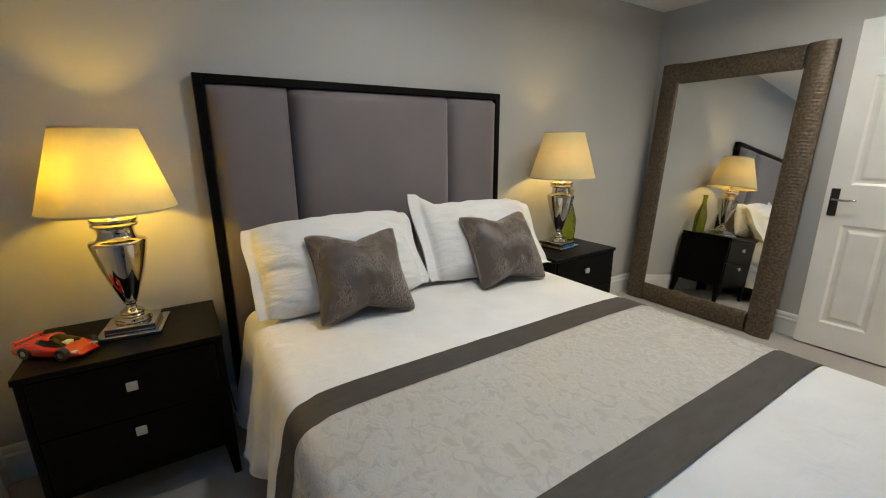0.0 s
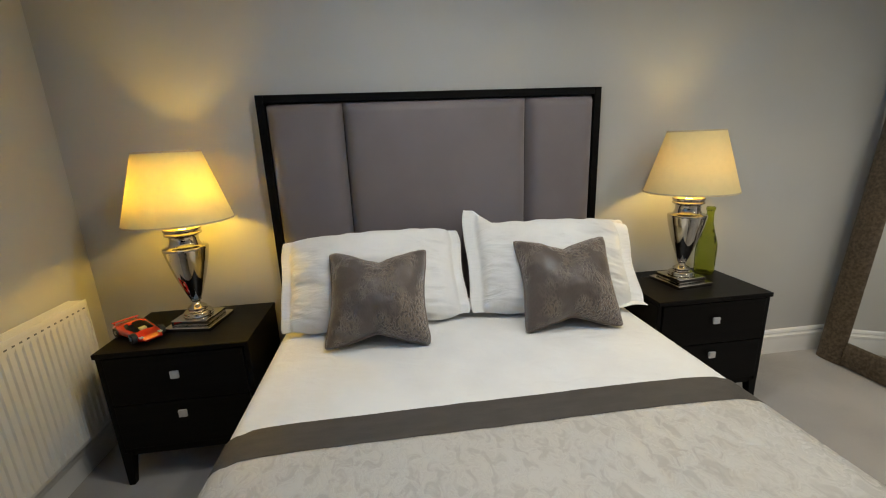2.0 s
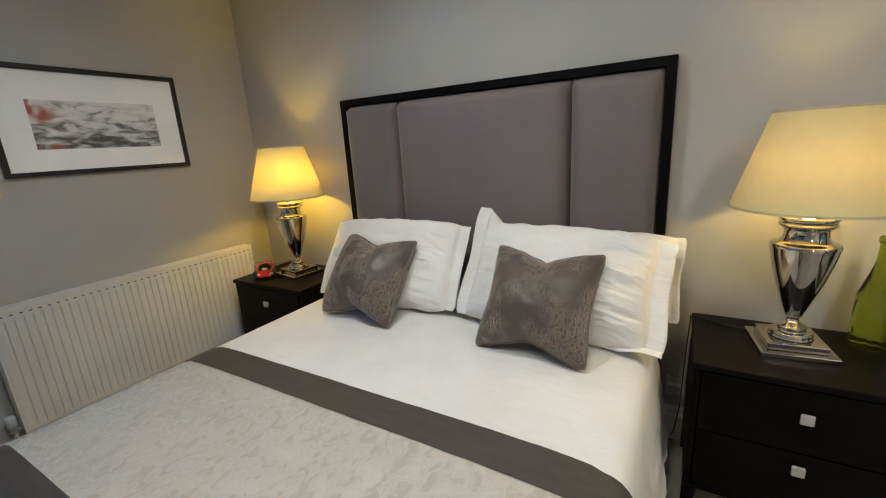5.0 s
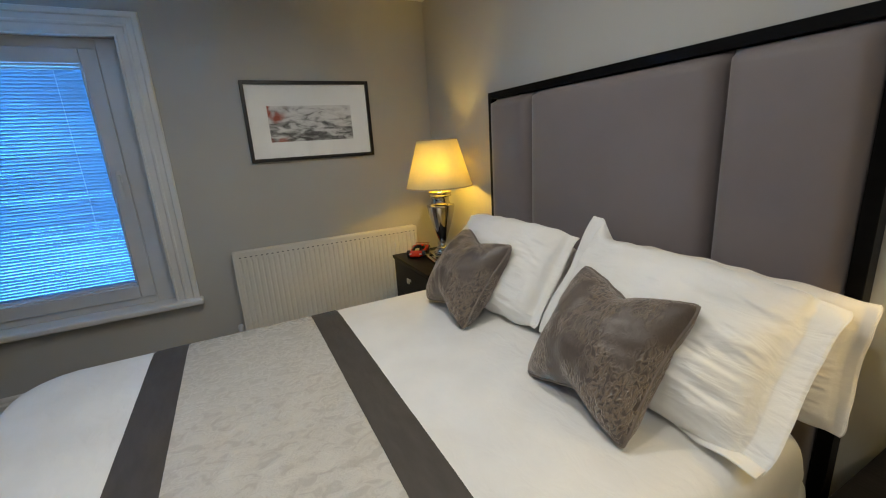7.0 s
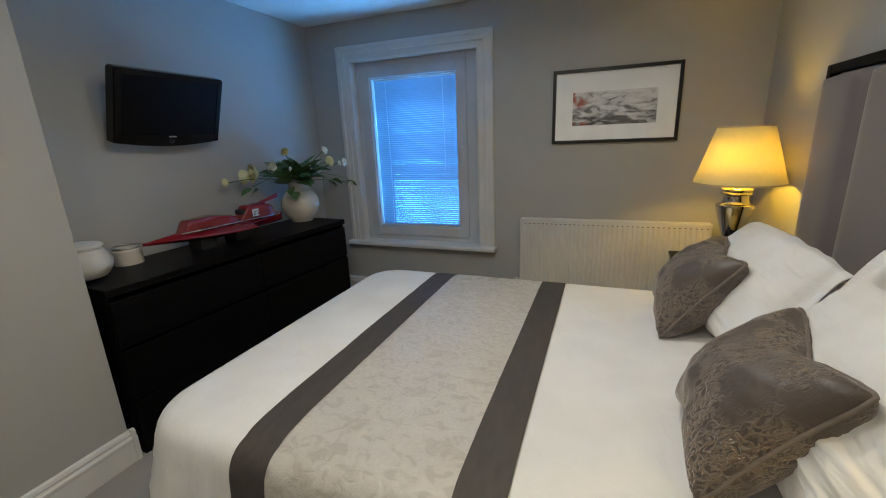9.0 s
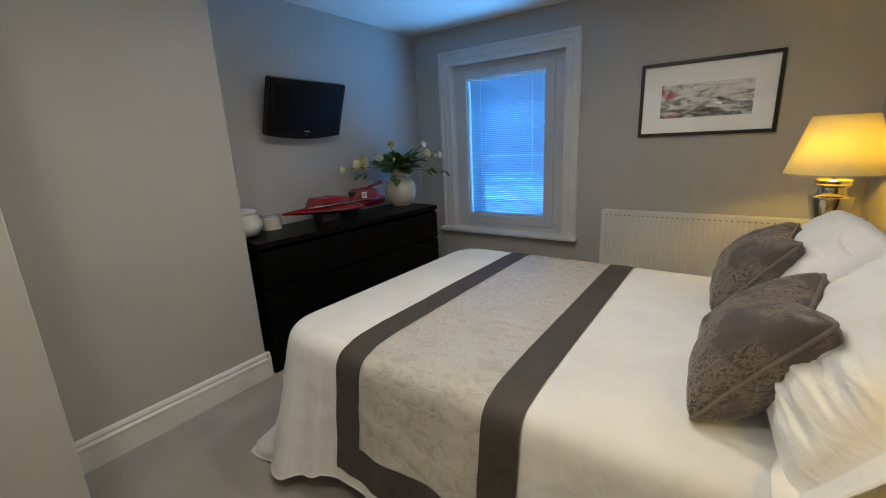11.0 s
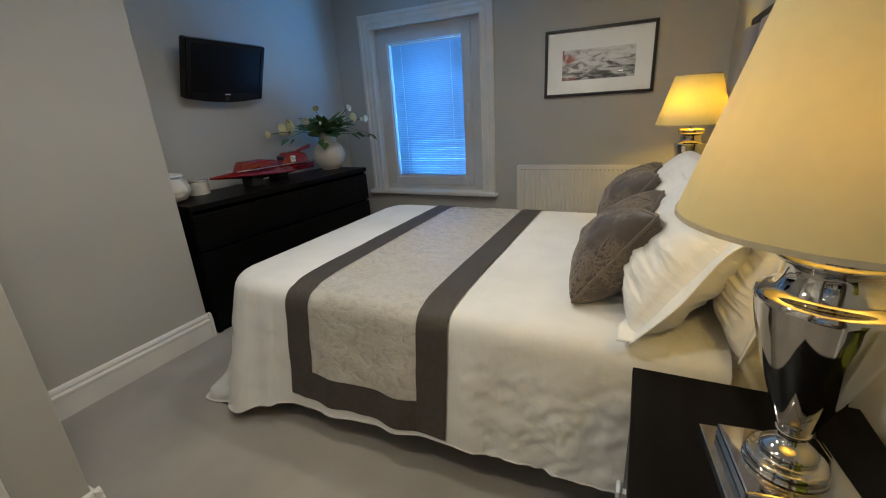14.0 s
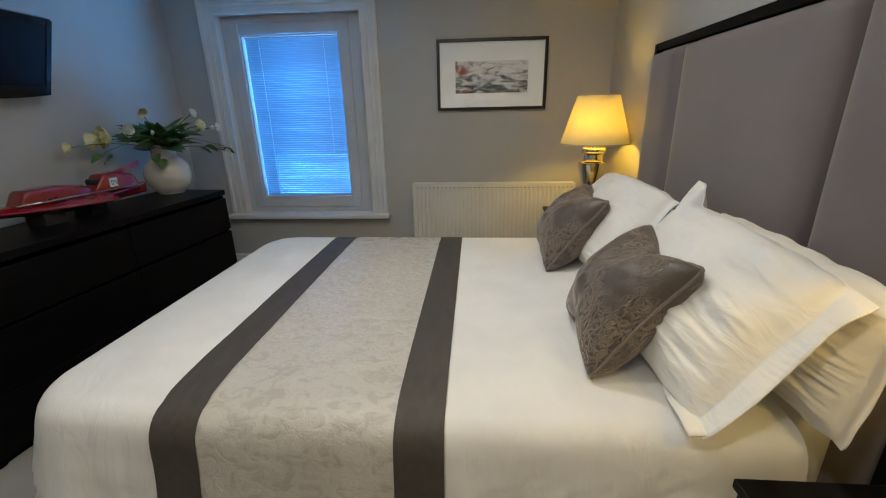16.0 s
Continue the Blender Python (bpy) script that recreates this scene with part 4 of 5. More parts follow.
# ---- radiator ----
rad = thing("radiator", "white ribbed panel radiator on the wall under the picture", "radiator", pose(XL, 0, 0))
RY_0, RY_1, RZ0, RZ1 = 0.826, 2.081, 0.19, 0.783


def rad_panel():
    n = 38
    w = (RY_1 - RY_0 - 0.03) / n
    pts = []
    for k in range(n):
        y = RY_0 + 0.015 + k * w
        pts += [(y, 0.094), (y + w * 0.55, 0.094), (y + w * 0.66, 0.087), (y + w * 0.89, 0.087)]
    pts = [(RY_0, 0.090)] + pts + [(RY_1 - 0.015, 0.094), (RY_1, 0.090)]
    zs = ((RZ0, -0.004), (RZ0 + 0.02, 0.0), (RZ0 + 0.05, 1.0), (RZ1 - 0.065, 1.0), (RZ1 - 0.045, 0.0), (RZ1 - 0.012, 0.0))
    bm = bmesh.new()
    rows = []
    for z, k in zs:
        rows.append([bm.verts.new((0.094 + (o - 0.094) * k if k >= 0 else 0.088, y, z)) for y, o in pts])
    for a, b in zip(rows, rows[1:]):
        for i in range(len(pts) - 1):
            bm.faces.new((a[i], a[i + 1], b[i + 1], b[i]))
    bmesh.ops.recalc_face_normals(bm, faces=bm.faces)
    bmesh.ops.solidify(bm, geom=bm.faces[:], thickness=0.004)
    return bm


part("front_panel", rad_panel(), M_RAD, rad)
part("side_cover", box(0.03, 0.096, RY_0 - 0.003, RY_0 + 0.003, RZ0 + 0.01, RZ1 - 0.004, bevel=0.002), M_RAD, rad)
part("side_cover", box(0.03, 0.096, RY_1 - 0.003, RY_1 + 0.003, RZ0 + 0.01, RZ1 - 0.004, bevel=0.002), M_RAD, rad)
grille = bmesh.new()
for k in range(5):
    box(0.034 + k * 0.0125, 0.040 + k * 0.0125, RY_0 + 0.004, RY_1 - 0.004, RZ1 - 0.010, RZ1 - 0.002, bm=grille)
box(0.090, 0.097, RY_0, RY_1, RZ1 - 0.020, RZ1, bevel=0.002, bm=grille)
box(0.028, 0.034, RY_0, RY_1, RZ1 - 0.020, RZ1, bevel=0.002, bm=grille)
part("top_grille", grille, M_RAD, rad)
slot = None
for k in range(38):
    y = RY_0 + 0.015 + (k + 0.77) * (RY_1 - RY_0 - 0.03) / 38
    bm = boxes((0.0945, 0.0955, -0.006, 0.006, -0.003, 0.003))
    if slot is None:
        slot = part("slot", bm, M_GREYPL, rad, m=pose(0, y, RZ1 - 0.034))
        continue
    bm.free()
    again(slot, rad, pose(0, y, RZ1 - 0.034))
part("back_panel", box(0.03, 0.038, RY_0 + 0.01, RY_1 - 0.01, RZ0 + 0.01, RZ1 - 0.02, bevel=0.002), M_RAD, rad)
for y in (RY_0 + 0.2, RY_1 - 0.2):
    part("bracket", boxes((0.0, 0.03, y - 0.02, y + 0.02, RZ0 + 0.05, RZ1 - 0.08)), M_RAD, rad)
for y in (RY_0 - 0.03, RY_1 + 0.03):
    sg = 1 if y < 1 else -1
    v = tube([(0.062, y, 0.0), (0.062, y, 0.20), (0.062, y + 0.01 * sg, 0.225), (0.062, y + 0.045 * sg, 0.228)], 0.0075, 12)
    joined(v, lathe([(0, 0), (0.014, 0), (0.014, 0.03), (0.019, 0.032), (0.019, 0.075), (0.015, 0.082), (0, 0.082)], 20), pose(0.062, y, 0.215))
    part("valve", v, M_UPVC, rad, "white radiator valve and pipe", True)

# ---- picture ----
PY0, PY1, PZ0, PZ1 = 1.034, 1.836, 1.322, 1.812
pic = thing("picture", "black framed watercolour of a grey shore on the wall", "picture", pose(XL + 0.001, (PY0 + PY1) / 2, (PZ0 + PZ1) / 2))
pw, ph = (PY1 - PY0) / 2, (PZ1 - PZ0) / 2
part("frame", ring(-pw, pw, -ph, ph, 0.022, 0.0, 0.024, 0.002), M_FRAME, pic)
part("mount", boxes((0.004, 0.010, -pw + 0.022, pw - 0.022, -ph + 0.022, ph - 0.022)), M_MOUNT, pic, "white mount card")
part("print", boxes((0.010, 0.0112, -0.265, 0.265, -0.125, 0.095)), M_ART, pic, "grey and rust watercolour of a shore")
part("pane", boxes((0.014, 0.016, -pw + 0.021, pw - 0.021, -ph + 0.021, ph - 0.021)), M_GLASS, pic).visible_shadow = False

# ---- mirror ----
MW, MH, MF = 1.09, 1.93, 0.158
mir = thing("leaning_mirror", "large floor mirror in a woven bronze frame leaning on the wall", "mirror", pose(3.40, 1.68, 0, 0, 5.2, 0))


def woven(length, width, across, seed):
    """A frame rail along +y: a rounded body with ropes laid across it (across) or a beaten scale pattern."""
    n, w = int(length / 0.0075), 18

    def f(u, v):
        y, x = u * length, v * width
        body = 0.028 * (math.sin(math.pi * min(1, max(0, v))) ** 0.35)
        if across:
            d = 0.0045 * abs(math.sin(math.pi * (y / 0.022 + 0.12 * math.sin(x * 60 + seed)))) + 0.002 * wrinkle((y * 60, x * 25, seed), 1)
        else:
            r = int(x / 0.022)
            d = 0.0055 * abs(math.sin(math.pi * (y / 0.036 + 0.5 * (r % 2)))) * abs(math.sin(math.pi * x / 0.022)) ** 0.5 + 0.002 * wrinkle((y * 50, x * 50, seed), 1)
        return (-(body + d * math.sin(math.pi * v) ** 0.3), y, x)
    return f, n, w


def rail_side():
    f, n, w = woven(MH, MF, True, 1)
    return sheet(lambda u, v: (f(u, v)[0], f(u, v)[2], f(u, v)[1]), n, w)


def rail_flat(z0, seed):
    f, n, w = woven(MW - 2 * MF, MF, False, seed)
    return sheet(lambda u, v: (f(u, v)[0], f(u, v)[1] - (MW / 2 - MF), f(u, v)[2] + z0), n, w)


part("stile", rail_side(), M_WOVEN, mir, smooth=True, m=pose(0, -MW / 2, 0))
part("stile", rail_side(), M_WOVEN, mir, smooth=True, m=pose(0, MW / 2 - MF, 0))
part("rail", rail_flat(0, 3), M_WOVEN, mir, smooth=True)
part("rail", rail_flat(MH - MF, 5), M_WOVEN, mir, smooth=True)
part("backing", box(0.0, 0.018, -MW / 2 + 0.004, MW / 2 - 0.004, 0.0, MH - 0.004, bevel=0.002), M_RUBBER, mir)
part("glass", boxes((-0.010, -0.004, -MW / 2 + MF - 0.012, MW / 2 - MF + 0.012, MF - 0.012, MH - MF + 0.012)), M_MIRROR, mir, "bevelled mirror glass")

# ---- door, standing open along the wall ----
door = tagged(new("door_1"), "white six-panel door standing open against the wall", "door", "", "structure")
door.matrix_basis = pose(XR - 0.062, PIER_Y + 0.03, 0.012, 0, 0, 91.5)
DRW, DRHH = 0.762, 1.985


def door_leaf():
    """A moulded leaf with six sunk panels, each with a raised field."""
    bm = box(0, DRW, -0.035, -0.009, 0, DRHH)
    st, x1, x2 = 0.105, DRW / 2 - 0.05, DRW / 2 + 0.05
    rows = ((0.17, 0.815), (1.06, 1.68), (1.77, 1.89))
    for y0, y1 in ((-0.009, 0.0),):
        for b in ((0, st), (x1, x2), (DRW - st, DRW)):
            box(b[0], b[1], y0, y1, 0, DRHH, bm=bm)
        zs = [0.0] + [z for r in rows for z in r] + [DRHH]
        for z0, z1 in zip(zs[::2], zs[1::2]):
            for a, b in ((st, x1), (x2, DRW - st)):
                box(a, b, y0, y1, z0, z1, bm=bm)
    for z0, z1 in rows:
        for a, b in ((st, x1), (x2, DRW - st)):
            c = bmesh.new()
            v0 = [c.verts.new((x, -0.009, z)) for x, z in ((a + 0.03, z0 + 0.03), (b - 0.03, z0 + 0.03), (b - 0.03, z1 - 0.03), (a + 0.03, z1 - 0.03))]
            v1 = [c.verts.new((x, -0.002, z)) for x, z in ((a + 0.048, z0 + 0.048), (b - 0.048, z0 + 0.048), (b - 0.048, z1 - 0.048), (a + 0.048, z1 - 0.048))]
            c.faces.new(v1)
            for k in range(4):
                c.faces.new((v0[k], v0[(k + 1) % 4], v1[(k + 1) % 4], v1[k]))
            s0 = [c.verts.new((x, -0.0002, z)) for x, z in ((a, z0), (b, z0), (b, z1), (a, z1))]
            s1 = [c.verts.new((x, -0.0089, z)) for x, z in ((a + 0.014, z0 + 0.014), (b - 0.014, z0 + 0.014), (b - 0.014, z1 - 0.014), (a + 0.014, z1 - 0.014))]
            for k in range(4):
                c.faces.new((s0[k], s0[(k + 1) % 4], s1[(k + 1) % 4], s1[k]))
            bmesh.ops.recalc_face_normals(c, faces=c.faces)
            joined(bm, c)
    return bm


part("leaf", door_leaf(), M_TRIM, door)
hb = box(-0.021, 0.021, 0.0, 0.008, -0.085, 0.085, bevel=0.006, seg=3)
lever = part("door_handle", hb, M_FRAME, door, "black back plate", m=pose(0.715, 0.0, 0.95))
part("lever", tube([(0, 0.008, 0.02), (0, 0.045, 0.02), (-0.012, 0.052, 0.02), (-0.06, 0.052, 0.018), (-0.11, 0.047, 0.022)], 0.0075, 12), M_CHROME, lever, "chrome lever", True)

# ---- switch ----
sw = thing("light_switch", "brushed steel dimmer switch plate on the wall", "light switch", pose(2.624, PIER_Y, 1.492))
part("plate", box(-0.045, 0.045, 0.0, 0.007, -0.047, 0.047, bevel=0.002), M_STEEL, sw)
part("knob", lathe(smooth_profile([(0.013, 0.0), (0.012, 0.012), (0.009, 0.017), (0.0, 0.018)], 4), 32), M_CHROME, sw, "round chrome dimmer knob", True, m=pose(0, 0.007, 0, -90, 0, 0))
for x in (-0.030, 0.030):
    part("screw", lathe([(0.004, 0), (0.0035, 0.001), (0, 0.001)], 12), M_NICKEL, sw, m=pose(x, 0.007, 0, -90, 0, 0))

# ---- things on the nightstands ----
NTOP = 0.632


def toy_car():
    """A low wedge sports car about 24 cm long, nose along +x."""
    L, W = 0.122, 0.056
    c = thing("toy_car", "red model sports car with silver wheels on the nightstand", "toy car", pose(-0.325, 1.985, NTOP, 0, 0, -38))

    def hull(u, v):
        x = -L + 2 * L * u
        k = [(0.0, 0.034), (0.06, 0.044), (0.25, 0.047), (0.5, 0.044), (0.72, 0.036), (0.9, 0.026), (1.0, 0.014)]
        z = np.interp(u, [p[0] for p in k], [p[1] for p in k])
        w = W * (0.93 + 0.07 * math.cos((u - 0.3) * 5)) * (1 - 0.55 * max(0, u - 0.85) / 0.15 * 0.6)
        w *= 1 + 0.05 * math.exp(-((u - 0.22) / 0.1) ** 2) + 0.04 * math.exp(-((u - 0.80) / 0.09) ** 2)
        a = v * 2 - 1
        if abs(a) > 0.72:
            t = (abs(a) - 0.72) / 0.28
            return (x, math.copysign(w * (1 - 0.06 * t * t), a), float(z) * (1 - t) * 0.86 + 0.008 * t)
        fl = 0.004 * (math.exp(-((u - 0.22) / 0.12) ** 2) + math.exp(-((u - 0.80) / 0.1) ** 2)) * math.exp(-((abs(a) - 0.62) / 0.12) ** 2)
        return (x, w * a / 0.72, float(z) * (1 - 0.14 * (abs(a) / 0.72) ** 4) + fl)
    bm = sheet(hull, 40, 30)
    bmesh.ops.holes_fill(bm, edges=[e for e in bm.edges if e.is_boundary])
    part("body", bm, M_REDCAR, c, smooth=True)

    def cabin(u, v):
        a, t = v * 2 - 1, u
        x = -0.065 + 0.118 * t
        h = np.interp(t, [0, 0.25, 0.5, 1.0], [0.004, 0.022, 0.023, -0.006])
        return (x, a * 0.043 * (1 - 0.15 * abs(2 * t - 1)), 0.040 + float(h) * (1 - abs(a) ** 3 * 0.9))
    part("windscreen", sheet(cabin, 18, 14), M_TVB, c, "dark glass cabin", True)

    def roof(u, v):
        a = v * 2 - 1
        return (-0.046 + 0.045 * u, a * 0.032, 0.0635 - 0.002 * abs(a) ** 2 - 0.004 * (2 * u - 1) ** 2)
    part("roof", sheet(roof, 6, 8, 0.0015), M_REDCAR, c, smooth=True)
    part("spoiler", boxes((-0.122, -0.104, -0.050, 0.050, 0.049, 0.052), (-0.116, -0.110, -0.044, -0.040, 0.036, 0.050), (-0.116, -0.110, 0.040, 0.044, 0.036, 0.050), bevel=0.001), M_REDCAR, c)
    for x in (-0.068, 0.070):
        for y in (-0.053, 0.053):
            w = part("wheel", lathe(smooth_profile([(0.010, -0.010), (0.020, -0.010), (0.0215, -0.006), (0.0215, 0.006), (0.020, 0.010), (0.010, 0.010)], 3), 24), M_RUBBER, c, smooth=True, m=pose(x, y, 0.0215, 90, 0, 0))
            hub = lathe([(0.0, 0.0085), (0.004, 0.009), (0.005, 0.006), (0.014, 0.007), (0.0155, 0.0105)], 20)
            joined(hub, lathe([(0.0, -0.0085), (0.004, -0.009), (0.005, -0.006), (0.014, -0.007), (0.0155, -0.0105)], 20))
            part("rim", hub, M_STEEL, w, "silver rim")
    for y in (-0.036, 0.036):
        part("headlight", box(0.088, 0.106, y - 0.008, y + 0.008, 0.020, 0.0262, bevel=0.002), M_CREAM, c, "pale headlight", m=pose(0, 0, 0.001))
    # solid yellow block in place of a reflection on the dark glass
    part("reflection_patch", box(0.024, 0.048, -0.014, 0.014, 0.036, 0.0462, bevel=0.003), M_PETY, c, "yellow patch standing in for a reflection")


toy_car()

bottle = thing("bottle", "green ribbed glass bottle beside the lamp", "bottle", pose(2.488, 2.170, NTOP))


def bottle_mesh():
    prof = smooth_profile([(0.0, 0.0), (0.042, 0.0), (0.047, 0.008), (0.049, 0.06), (0.050, 0.13), (0.046, 0.175), (0.030, 0.235), (0.020, 0.285), (0.018, 0.345), (0.022, 0.350), (0.022, 0.366), (0.018, 0.368)], 5)
    bm = lathe(prof, 60)
    for v in bm.verts:
        r = math.hypot(v.co.x, v.co.y)
        if r > 0.02 and 0.01 < v.co.z < 0.27:
            a = math.atan2(v.co.y, v.co.x)
            k = 1 + 0.05 * abs(math.sin(a * 6 + 5 * math.sin(v.co.z * 14)))
            v.co.x *= k
            v.co.y *= k
    return bm


part("body", bottle_mesh(), M_GREEN, bottle, smooth=True)

cable = tube([(2.18, 2.10, NTOP + 0.003), (2.15, 2.14, NTOP + 0.012), (2.11, 2.15, NTOP + 0.010), (2.07, 2.17, NTOP + 0.003), (2.03, 2.20, NTOP + 0.003), (1.985, 2.22, NTOP + 0.002), (1.980, 2.225, 0.5), (1.975, 2.23, 0.2), (1.96, 2.25, 0.06), (1.93, 2.24, 0.012)], 0.0025, 8)
tagged(mesh_ob("lamp_cable", cable, M_BLACKCABLE, True), "thin black lamp cable trailing over the nightstand edge", "cable")
cable = tube([(0.10, 2.20, NTOP - 0.2), (0.17, 2.24, 0.30), (0.19, 2.22, 0.08), (0.20, 2.17, 0.006), (0.235, 2.10, 0.006), (0.27, 2.13, 0.006), (0.30, 2.19, 0.006)], 0.003, 8)
tagged(mesh_ob("lamp_cable", cable, M_BLACKCABLE, True), "black lamp cable curling on the carpet beside the bed", "cable")
sock = thing("wall_socket", "white double socket with plugs above the skirting", "socket", pose(1.945, YH, 0.26))
part("plate", box(-0.03, 0.116, -0.009, 0.0, -0.043, 0.043, bevel=0.003), M_UPVC, sock)
part("plug", box(-0.02, 0.03, -0.036, -0.009, -0.02, 0.02, bevel=0.005), M_UPVC, sock)

# ---- things on the dresser ----
DTOP = DRH


def on_dresser(x, back, turn=0):
    """A pose on the dresser top: x in the room, back from its front edge."""
    a = radians(-4.0)
    along = (x + 0.10) / math.cos(a)
    o = Vector((-0.10, -0.43, DTOP)) + along * Vector((math.cos(a), math.sin(a), 0)) - back * Vector((-math.sin(a), math.cos(a), 0))
    return pose(o.x, o.y, o.z, 0, 0, turn - 4.0)


bowl = thing("lidded_bowl", "white ribbed ceramic pot with a lid on the dresser", "pot", on_dresser(1.44, 0.30))
pr = [(0.0, 0.0), (0.055, 0.0), (0.060, 0.006)]
for k in range(15):
    z = 0.010 + k * 0.009
    r = 0.060 + 0.060 * math.sin(math.pi * min(1, (z + 0.022) / 0.185))
    pr += [(r, z), (r + 0.003, z + 0.0045)]
part("pot", lathe(pr + [(0.093, 0.147), (0.088, 0.150), (0.0, 0.150)], 56), M_CERAM, bowl, smooth=True)
part("lid", lathe(smooth_profile([(0.0, 0.151), (0.092, 0.151), (0.095, 0.156), (0.090, 0.164), (0.05, 0.172), (0.0, 0.175)], 4), 48), M_CERAM, bowl, smooth=True)

jar = thing("candle_jar", "cream candle jar with a silver rim on the dresser", "candle", on_dresser(1.20, 0.385))
part("glass", lathe(smooth_profile([(0.0, 0.0), (0.062, 0.0), (0.065, 0.004), (0.065, 0.085)], 4) + [(0.062, 0.085), (0.061, 0.075), (0.0, 0.074)], 48), M_CREAM, jar, smooth=True)
part("rim", lathe([(0.0665, 0.085), (0.0675, 0.089), (0.0665, 0.095), (0.061, 0.095), (0.060, 0.085), (0.0665, 0.085)], 48), M_STEEL, jar, "silver rim", True)


def model_boat():
    """A racing hydroplane, about a metre long: a sharp bow towards +x, a broad deck with a sponson step and a narrow tail, on two black blocks."""
    b = thing("model_boat", "glossy red model speedboat on a black stand on the dresser", "model boat", on_dresser(0.70, 0.29, 2))
    H0 = 0.060

    def half(u):
        return float(np.interp(u, [0, 0.10, 0.335, 0.35, 0.50, 0.75, 1.0], [0.012, 0.040, 0.075, 0.150, 0.140, 0.080, 0.004]))

    def edge(u):
        return H0 + 0.046 - 0.036 * half(u) / 0.15

    def hull(u, v):
        x = -0.48 + 0.96 * u
        a = v * 2 - 1
        w = half(u)
        low = edge(u)
        crown = H0 + 0.046 + 0.018 * min(1.0, w / 0.08)
        keel = H0 - 0.012 + 0.045 * max(0, u - 0.6) / 0.4
        if abs(a) > 0.62:
            t = (abs(a) - 0.62) / 0.38
            return (x, math.copysign(w * (1 - 0.55 * t), a), low + (keel - low) * t)
        q = abs(a) / 0.62
        return (x, math.copysign(w * q, a), low + (crown - low) * (1 - q ** 1.3))
    bm = sheet(hull, 80, 26)
    bmesh.ops.holes_fill(bm, edges=[e for e in bm.edges if e.is_boundary])
    part("hull", bm, M_RED, b, smooth=True)

    def cowl(x0, x1, w, h, z0, rake, tail):
        """A boxed cowling, steep at its front (x1) and sloping away to its back."""
        def f(u, v):
            a = v * 2 - 1
            top = np.interp(u, [0, 0.10, 0.45, rake, 1.0], [tail, 0.75, 1.0, 0.96, 0.05])
            ww = w * float(np.interp(u, [0, 0.2, 0.7, 1.0], [0.70, 1.0, 0.95, 0.62]))
            q = a * math.pi / 2
            return (x0 + (x1 - x0) * u, ww * math.copysign(abs(math.sin(q)) ** 0.55, a), z0 + h * float(top) * max(0.0, math.cos(q)) ** 0.42)
        return sheet(f, 34, 22)
    front = part("engine_cowl", cowl(-0.075, 0.275, 0.066, 0.074, H0 + 0.050, 0.90, 0.55), M_RED, b, "red front cowling", True)
    rear = part("cockpit_cowl", cowl(-0.40, -0.105, 0.058, 0.098, H0 + 0.046, 0.78, 0.30), M_RED, b, "red rear cowling", True)
    for x in (0.13, 0.16, 0.19):
        part("exhaust_stub", lathe(smooth_profile([(0.0, 0.0), (0.006, 0.001), (0.006, 0.022), (0.004, 0.024), (0.0, 0.02)], 3), 14), M_RED, front, smooth=True, m=pose(x, 0.060, H0 + 0.066, -75, 0, 0))
    part("cockpit_opening", box(-0.175, -0.125, -0.036, 0.036, H0 + 0.085, H0 + 0.118, bevel=0.012, seg=3), M_RUBBER, rear, "black cockpit opening")
    fin = prism([(-0.47, H0 + 0.150), (-0.27, H0 + 0.122), (-0.27, H0 + 0.136), (-0.44, H0 + 0.176), (-0.475, H0 + 0.180)], -0.004, 0.004, 0.0015)
    joined(fin, prism([(-0.36, H0 + 0.06), (-0.30, H0 + 0.06), (-0.30, H0 + 0.135), (-0.35, H0 + 0.142)], -0.004, 0.004, 0.0015))
    part("tail_fin", fin, M_RED, b, "swept red tail fin")
    plate = part("number_plate", boxes((-0.235, -0.185, 0.0585, 0.0605, H0 + 0.066, H0 + 0.112)), M_MOUNT, rear, "white number patch")
    for x, z, w, h in ((-0.224, 0.100, 0.012, 0.004), (-0.224, 0.089, 0.012, 0.004), (-0.224, 0.078, 0.012, 0.004), (-0.218, 0.0945, 0.004, 0.011), (-0.230, 0.0835, 0.004, 0.011),
                       (-0.202, 0.100, 0.012, 0.004), (-0.202, 0.078, 0.012, 0.004), (-0.208, 0.089, 0.004, 0.026), (-0.196, 0.089, 0.004, 0.026)):
        part("number_mark", boxes((x - w / 2, x + w / 2, 0.0605, 0.0612, H0 + z - h / 2, H0 + z + h / 2)), M_FRAME, b)
    for y in (-1, 1):
        part("trim_line", tube([(-0.44, y * 0.034, H0 + 0.045), (-0.34, y * 0.062, H0 + 0.046), (-0.1, y * 0.074, H0 + 0.058), (0.1, y * 0.074, H0 + 0.060), (0.30, y * 0.050, H0 + 0.060)], 0.0032, 8), M_STEEL, b, "silver trim line", True)
    for x in (-0.14, 0.10):
        part("stand", box(x, x + 0.10, -0.055, 0.055, 0.0, H0 + 0.006, bevel=0.004), M_RUBBER, b, "black stand block")


model_boat()

vase = thing("vase", "cream glazed round vase holding yellow and white artificial flowers", "vase", on_dresser(0.01, 0.31) @ Matrix.Scale(1.08, 4))
part("pot", lathe(smooth_profile([(0.0, 0.0), (0.066, 0.0), (0.074, 0.006), (0.108, 0.045), (0.129, 0.105), (0.120, 0.165), (0.090, 0.205), (0.070, 0.222), (0.066, 0.245), (0.070, 0.288), (0.066, 0.291), (0.060, 0.250), (0.0, 0.235)], 5), 64), M_CREAM, vase, smooth=True)


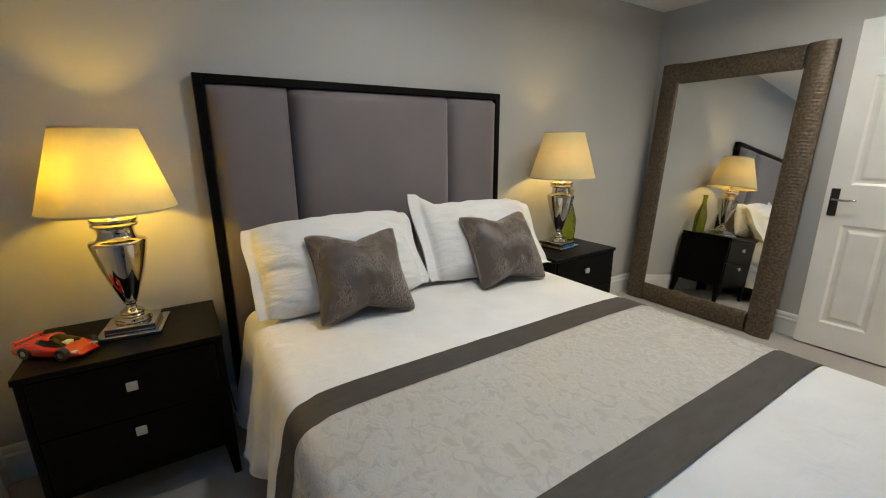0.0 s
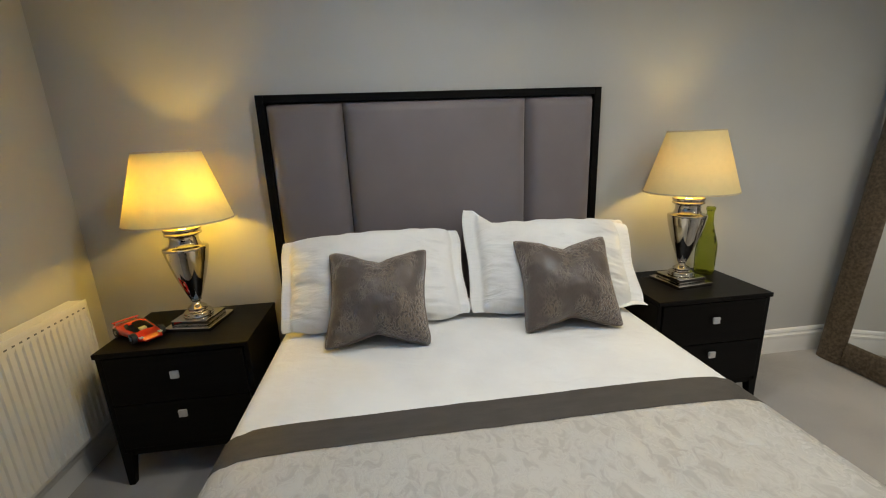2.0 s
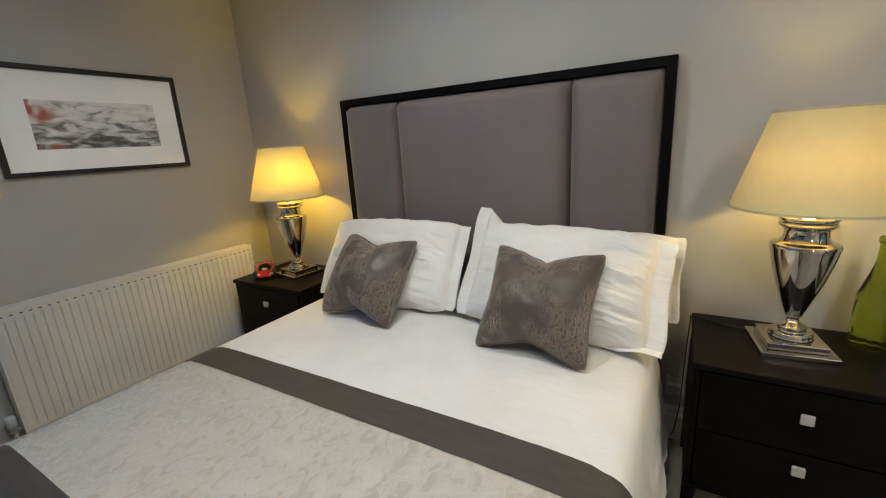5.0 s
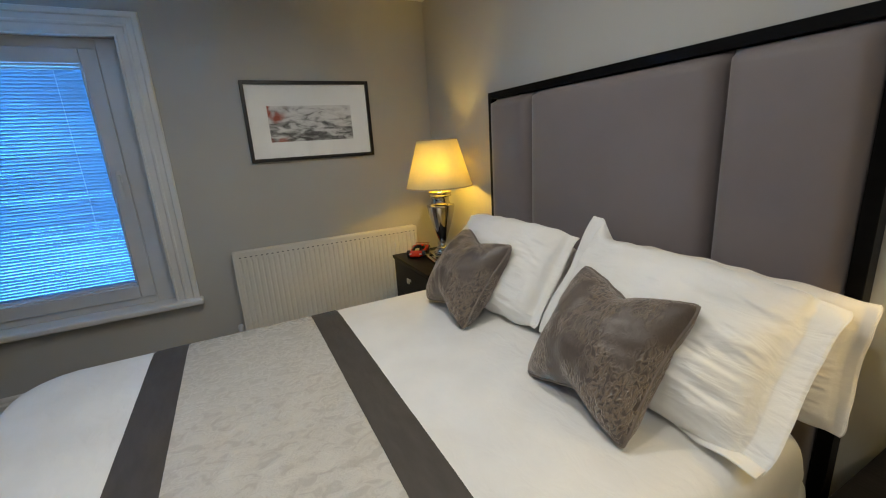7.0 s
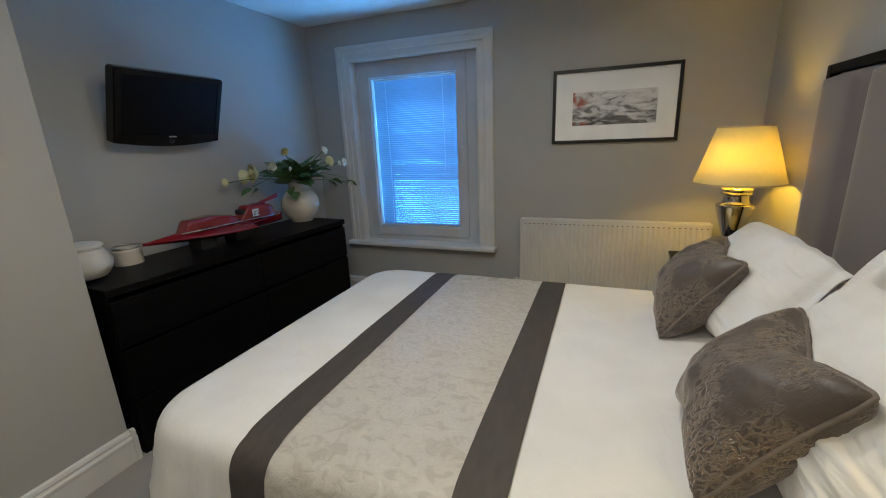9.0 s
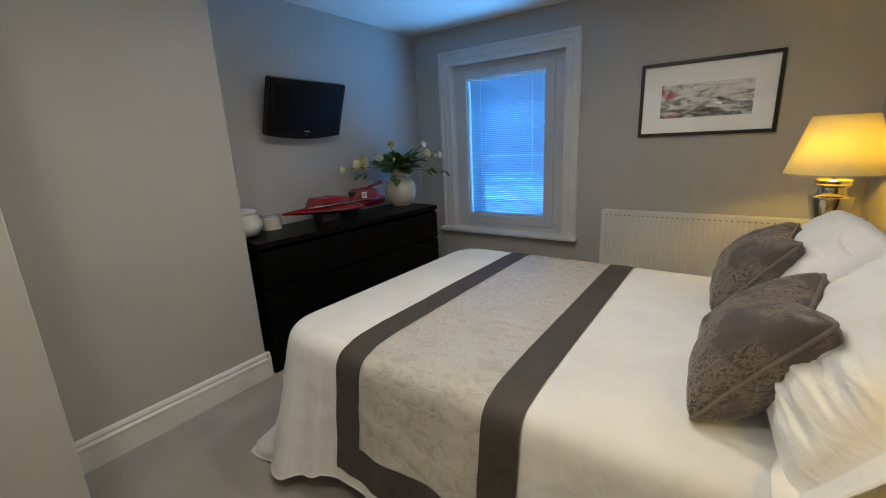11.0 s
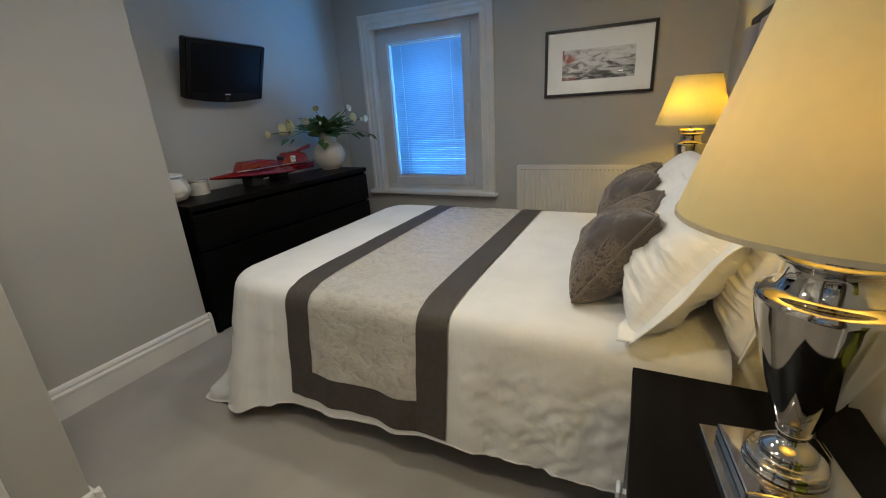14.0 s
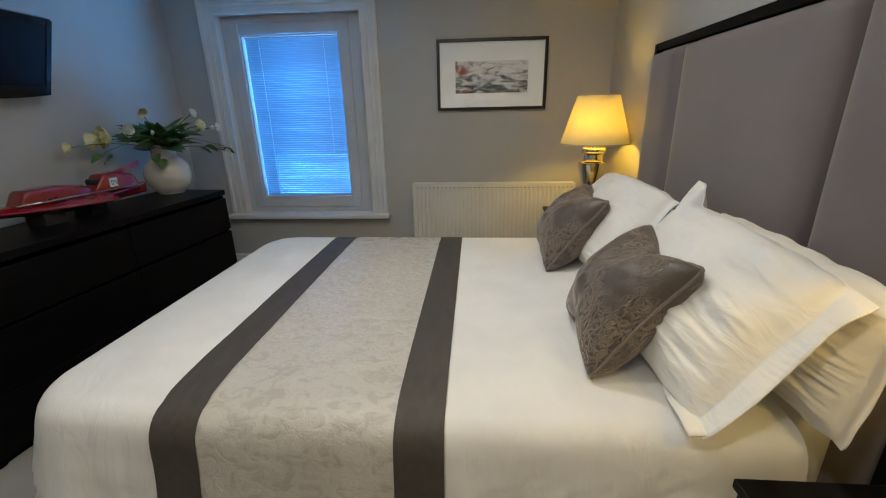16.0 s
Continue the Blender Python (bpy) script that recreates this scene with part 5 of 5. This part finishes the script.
def leaf_mesh(length, width, droop):
    def f(u, v):
        a = (v * 2 - 1)
        w = width * math.sin(math.pi * min(1, u ** 0.75 * 0.97 + 0.03)) ** 0.8
        return (length * u, a * w, -droop * u * u * length + 0.25 * abs(a) * w)
    return sheet(f, 8, 4, 0.0006)


def bloom_mesh(r, petals, rows):
    bm = bmesh.new()
    for k in range(rows):
        n = petals - k
        tilt = 20 + 62 * k / max(1, rows - 1)
        size = r * (1 - 0.32 * k / max(1, rows - 1))
        for i in range(n):
            def f(u, v):
                a = v * 2 - 1
                w = size * 0.55 * math.sin(math.pi * (0.12 + 0.80 * u)) ** 0.7
                return (size * u, a * w, size * 0.35 * u * u + 0.3 * a * a * w)
            joined(bm, sheet(f, 5, 4), pose(0, 0, 0, 0, 0, 360 * i / n + 33 * k + random.uniform(-9, 9)) @ pose(0, 0, 0, 0, -tilt + random.uniform(-6, 6), 0))
    return bm


def aim(p, d, spin=0):
    """A pose at p with its x axis along d."""
    return Matrix.Translation(p) @ Vector(d).to_track_quat("X", "Z").to_matrix().to_4x4() @ pose(0, 0, 0, spin, 0, 0)


def bouquet():
    """Stems with blooms and leaves out of the vase's neck; u runs towards the window, w towards the room."""
    mouth = Vector((0, 0, 0.262))
    leafs = [None, None]
    heads = ((-0.06, -0.04, 0.52, "y", 0.036), (0.20, 0.12, 0.515, "w", 0.036), (0.17, 0.13, 0.425, "y", 0.046), (0.24, 0.17, 0.41, "w", 0.022), (0.32, 0.19, 0.415, "w", 0.040),
             (-0.25, -0.08, 0.385, "y", 0.072), (-0.31, -0.10, 0.37, "y", 0.060), (-0.19, -0.05, 0.42, "w", 0.048), (-0.45, -0.12, 0.345, "y", 0.036), (0.33, 0.20, 0.255, "w", 0.024),
             (-0.10, 0.06, 0.40, "w", 0.022), (0.06, 0.09, 0.40, "w", 0.018))
    meshes = {}
    for dx, dy, z, kind, r in heads:
        end = Vector((-dx, dy, z - 0.03))
        mid = mouth * 0.45 + end * 0.5 + Vector((0, 0, 0.07))
        pts = [mouth * (1 - t) ** 2 + 2 * t * (1 - t) * mid + end * t * t for t in (0, 0.2, 0.4, 0.6, 0.8, 1)]
        part("stem", tube(pts, 0.003, 6), M_STEM, vase, smooth=True)
        d = (pts[-1] - pts[-2]).normalized()
        m = aim(end, d) @ pose(0, 0, 0, 0, 90, random.uniform(0, 360))
        key = (kind, round(r, 2))
        if key not in meshes:
            meshes[key] = part("flower", bloom_mesh(r, 7, 4), M_PETY if kind == "y" else M_PETW, vase, "yellow bloom" if kind == "y" else "white bloom", True, m=m)
        else:
            again(meshes[key], vase, m, "yellow bloom" if kind == "y" else "white bloom")
    for k in range(72):
        a = random.uniform(0, 2 * math.pi)
        el = random.uniform(0.25, 1.30)
        d = Vector((math.cos(a) * math.cos(el), math.sin(a) * math.cos(el), math.sin(el)))
        d.y = max(d.y, -0.45)
        base = mouth + Vector((d.x, d.y, 0)) * random.uniform(0.0, 0.05) + Vector((0, 0, random.uniform(0.0, 0.06)))
        s = random.uniform(0.75, 1.2)
        m = aim(base, d, random.uniform(-50, 50)) @ Matrix.Diagonal((s, s, s, 1))
        j = k % 2
        if leafs[j] is None:
            leafs[j] = part("leaf", leaf_mesh(0.185, 0.042, 0.35 + 0.3 * j), M_LEAF, vase, smooth=True, m=m)
        else:
            again(leafs[j], vase, m)
    for x, y, z in ((0.17, 0.12, 0.26), (0.20, 0.14, 0.27), (-0.36, -0.04, 0.27), (-0.32, -0.03, 0.255), (-0.13, 0.07, 0.25), (-0.11, 0.08, 0.22), (0.30, 0.18, 0.25), (0.33, 0.17, 0.24)):
        p = Vector((-x, y, z))
        again(leafs[0], vase, aim(p, (-x, y, -0.05), random.uniform(-40, 40)) @ Matrix.Diagonal((0.4, 0.7, 0.5, 1)))
    for x, y, z in ((0.33, 0.18, 0.26), (-0.36, -0.03, 0.28)):
        part("stem", tube([mouth, mouth * 0.5 + Vector((-x / 2, y / 2, z / 2 + 0.06)), Vector((-x, y, z))], 0.002, 6), M_STEM, vase)


bouquet()
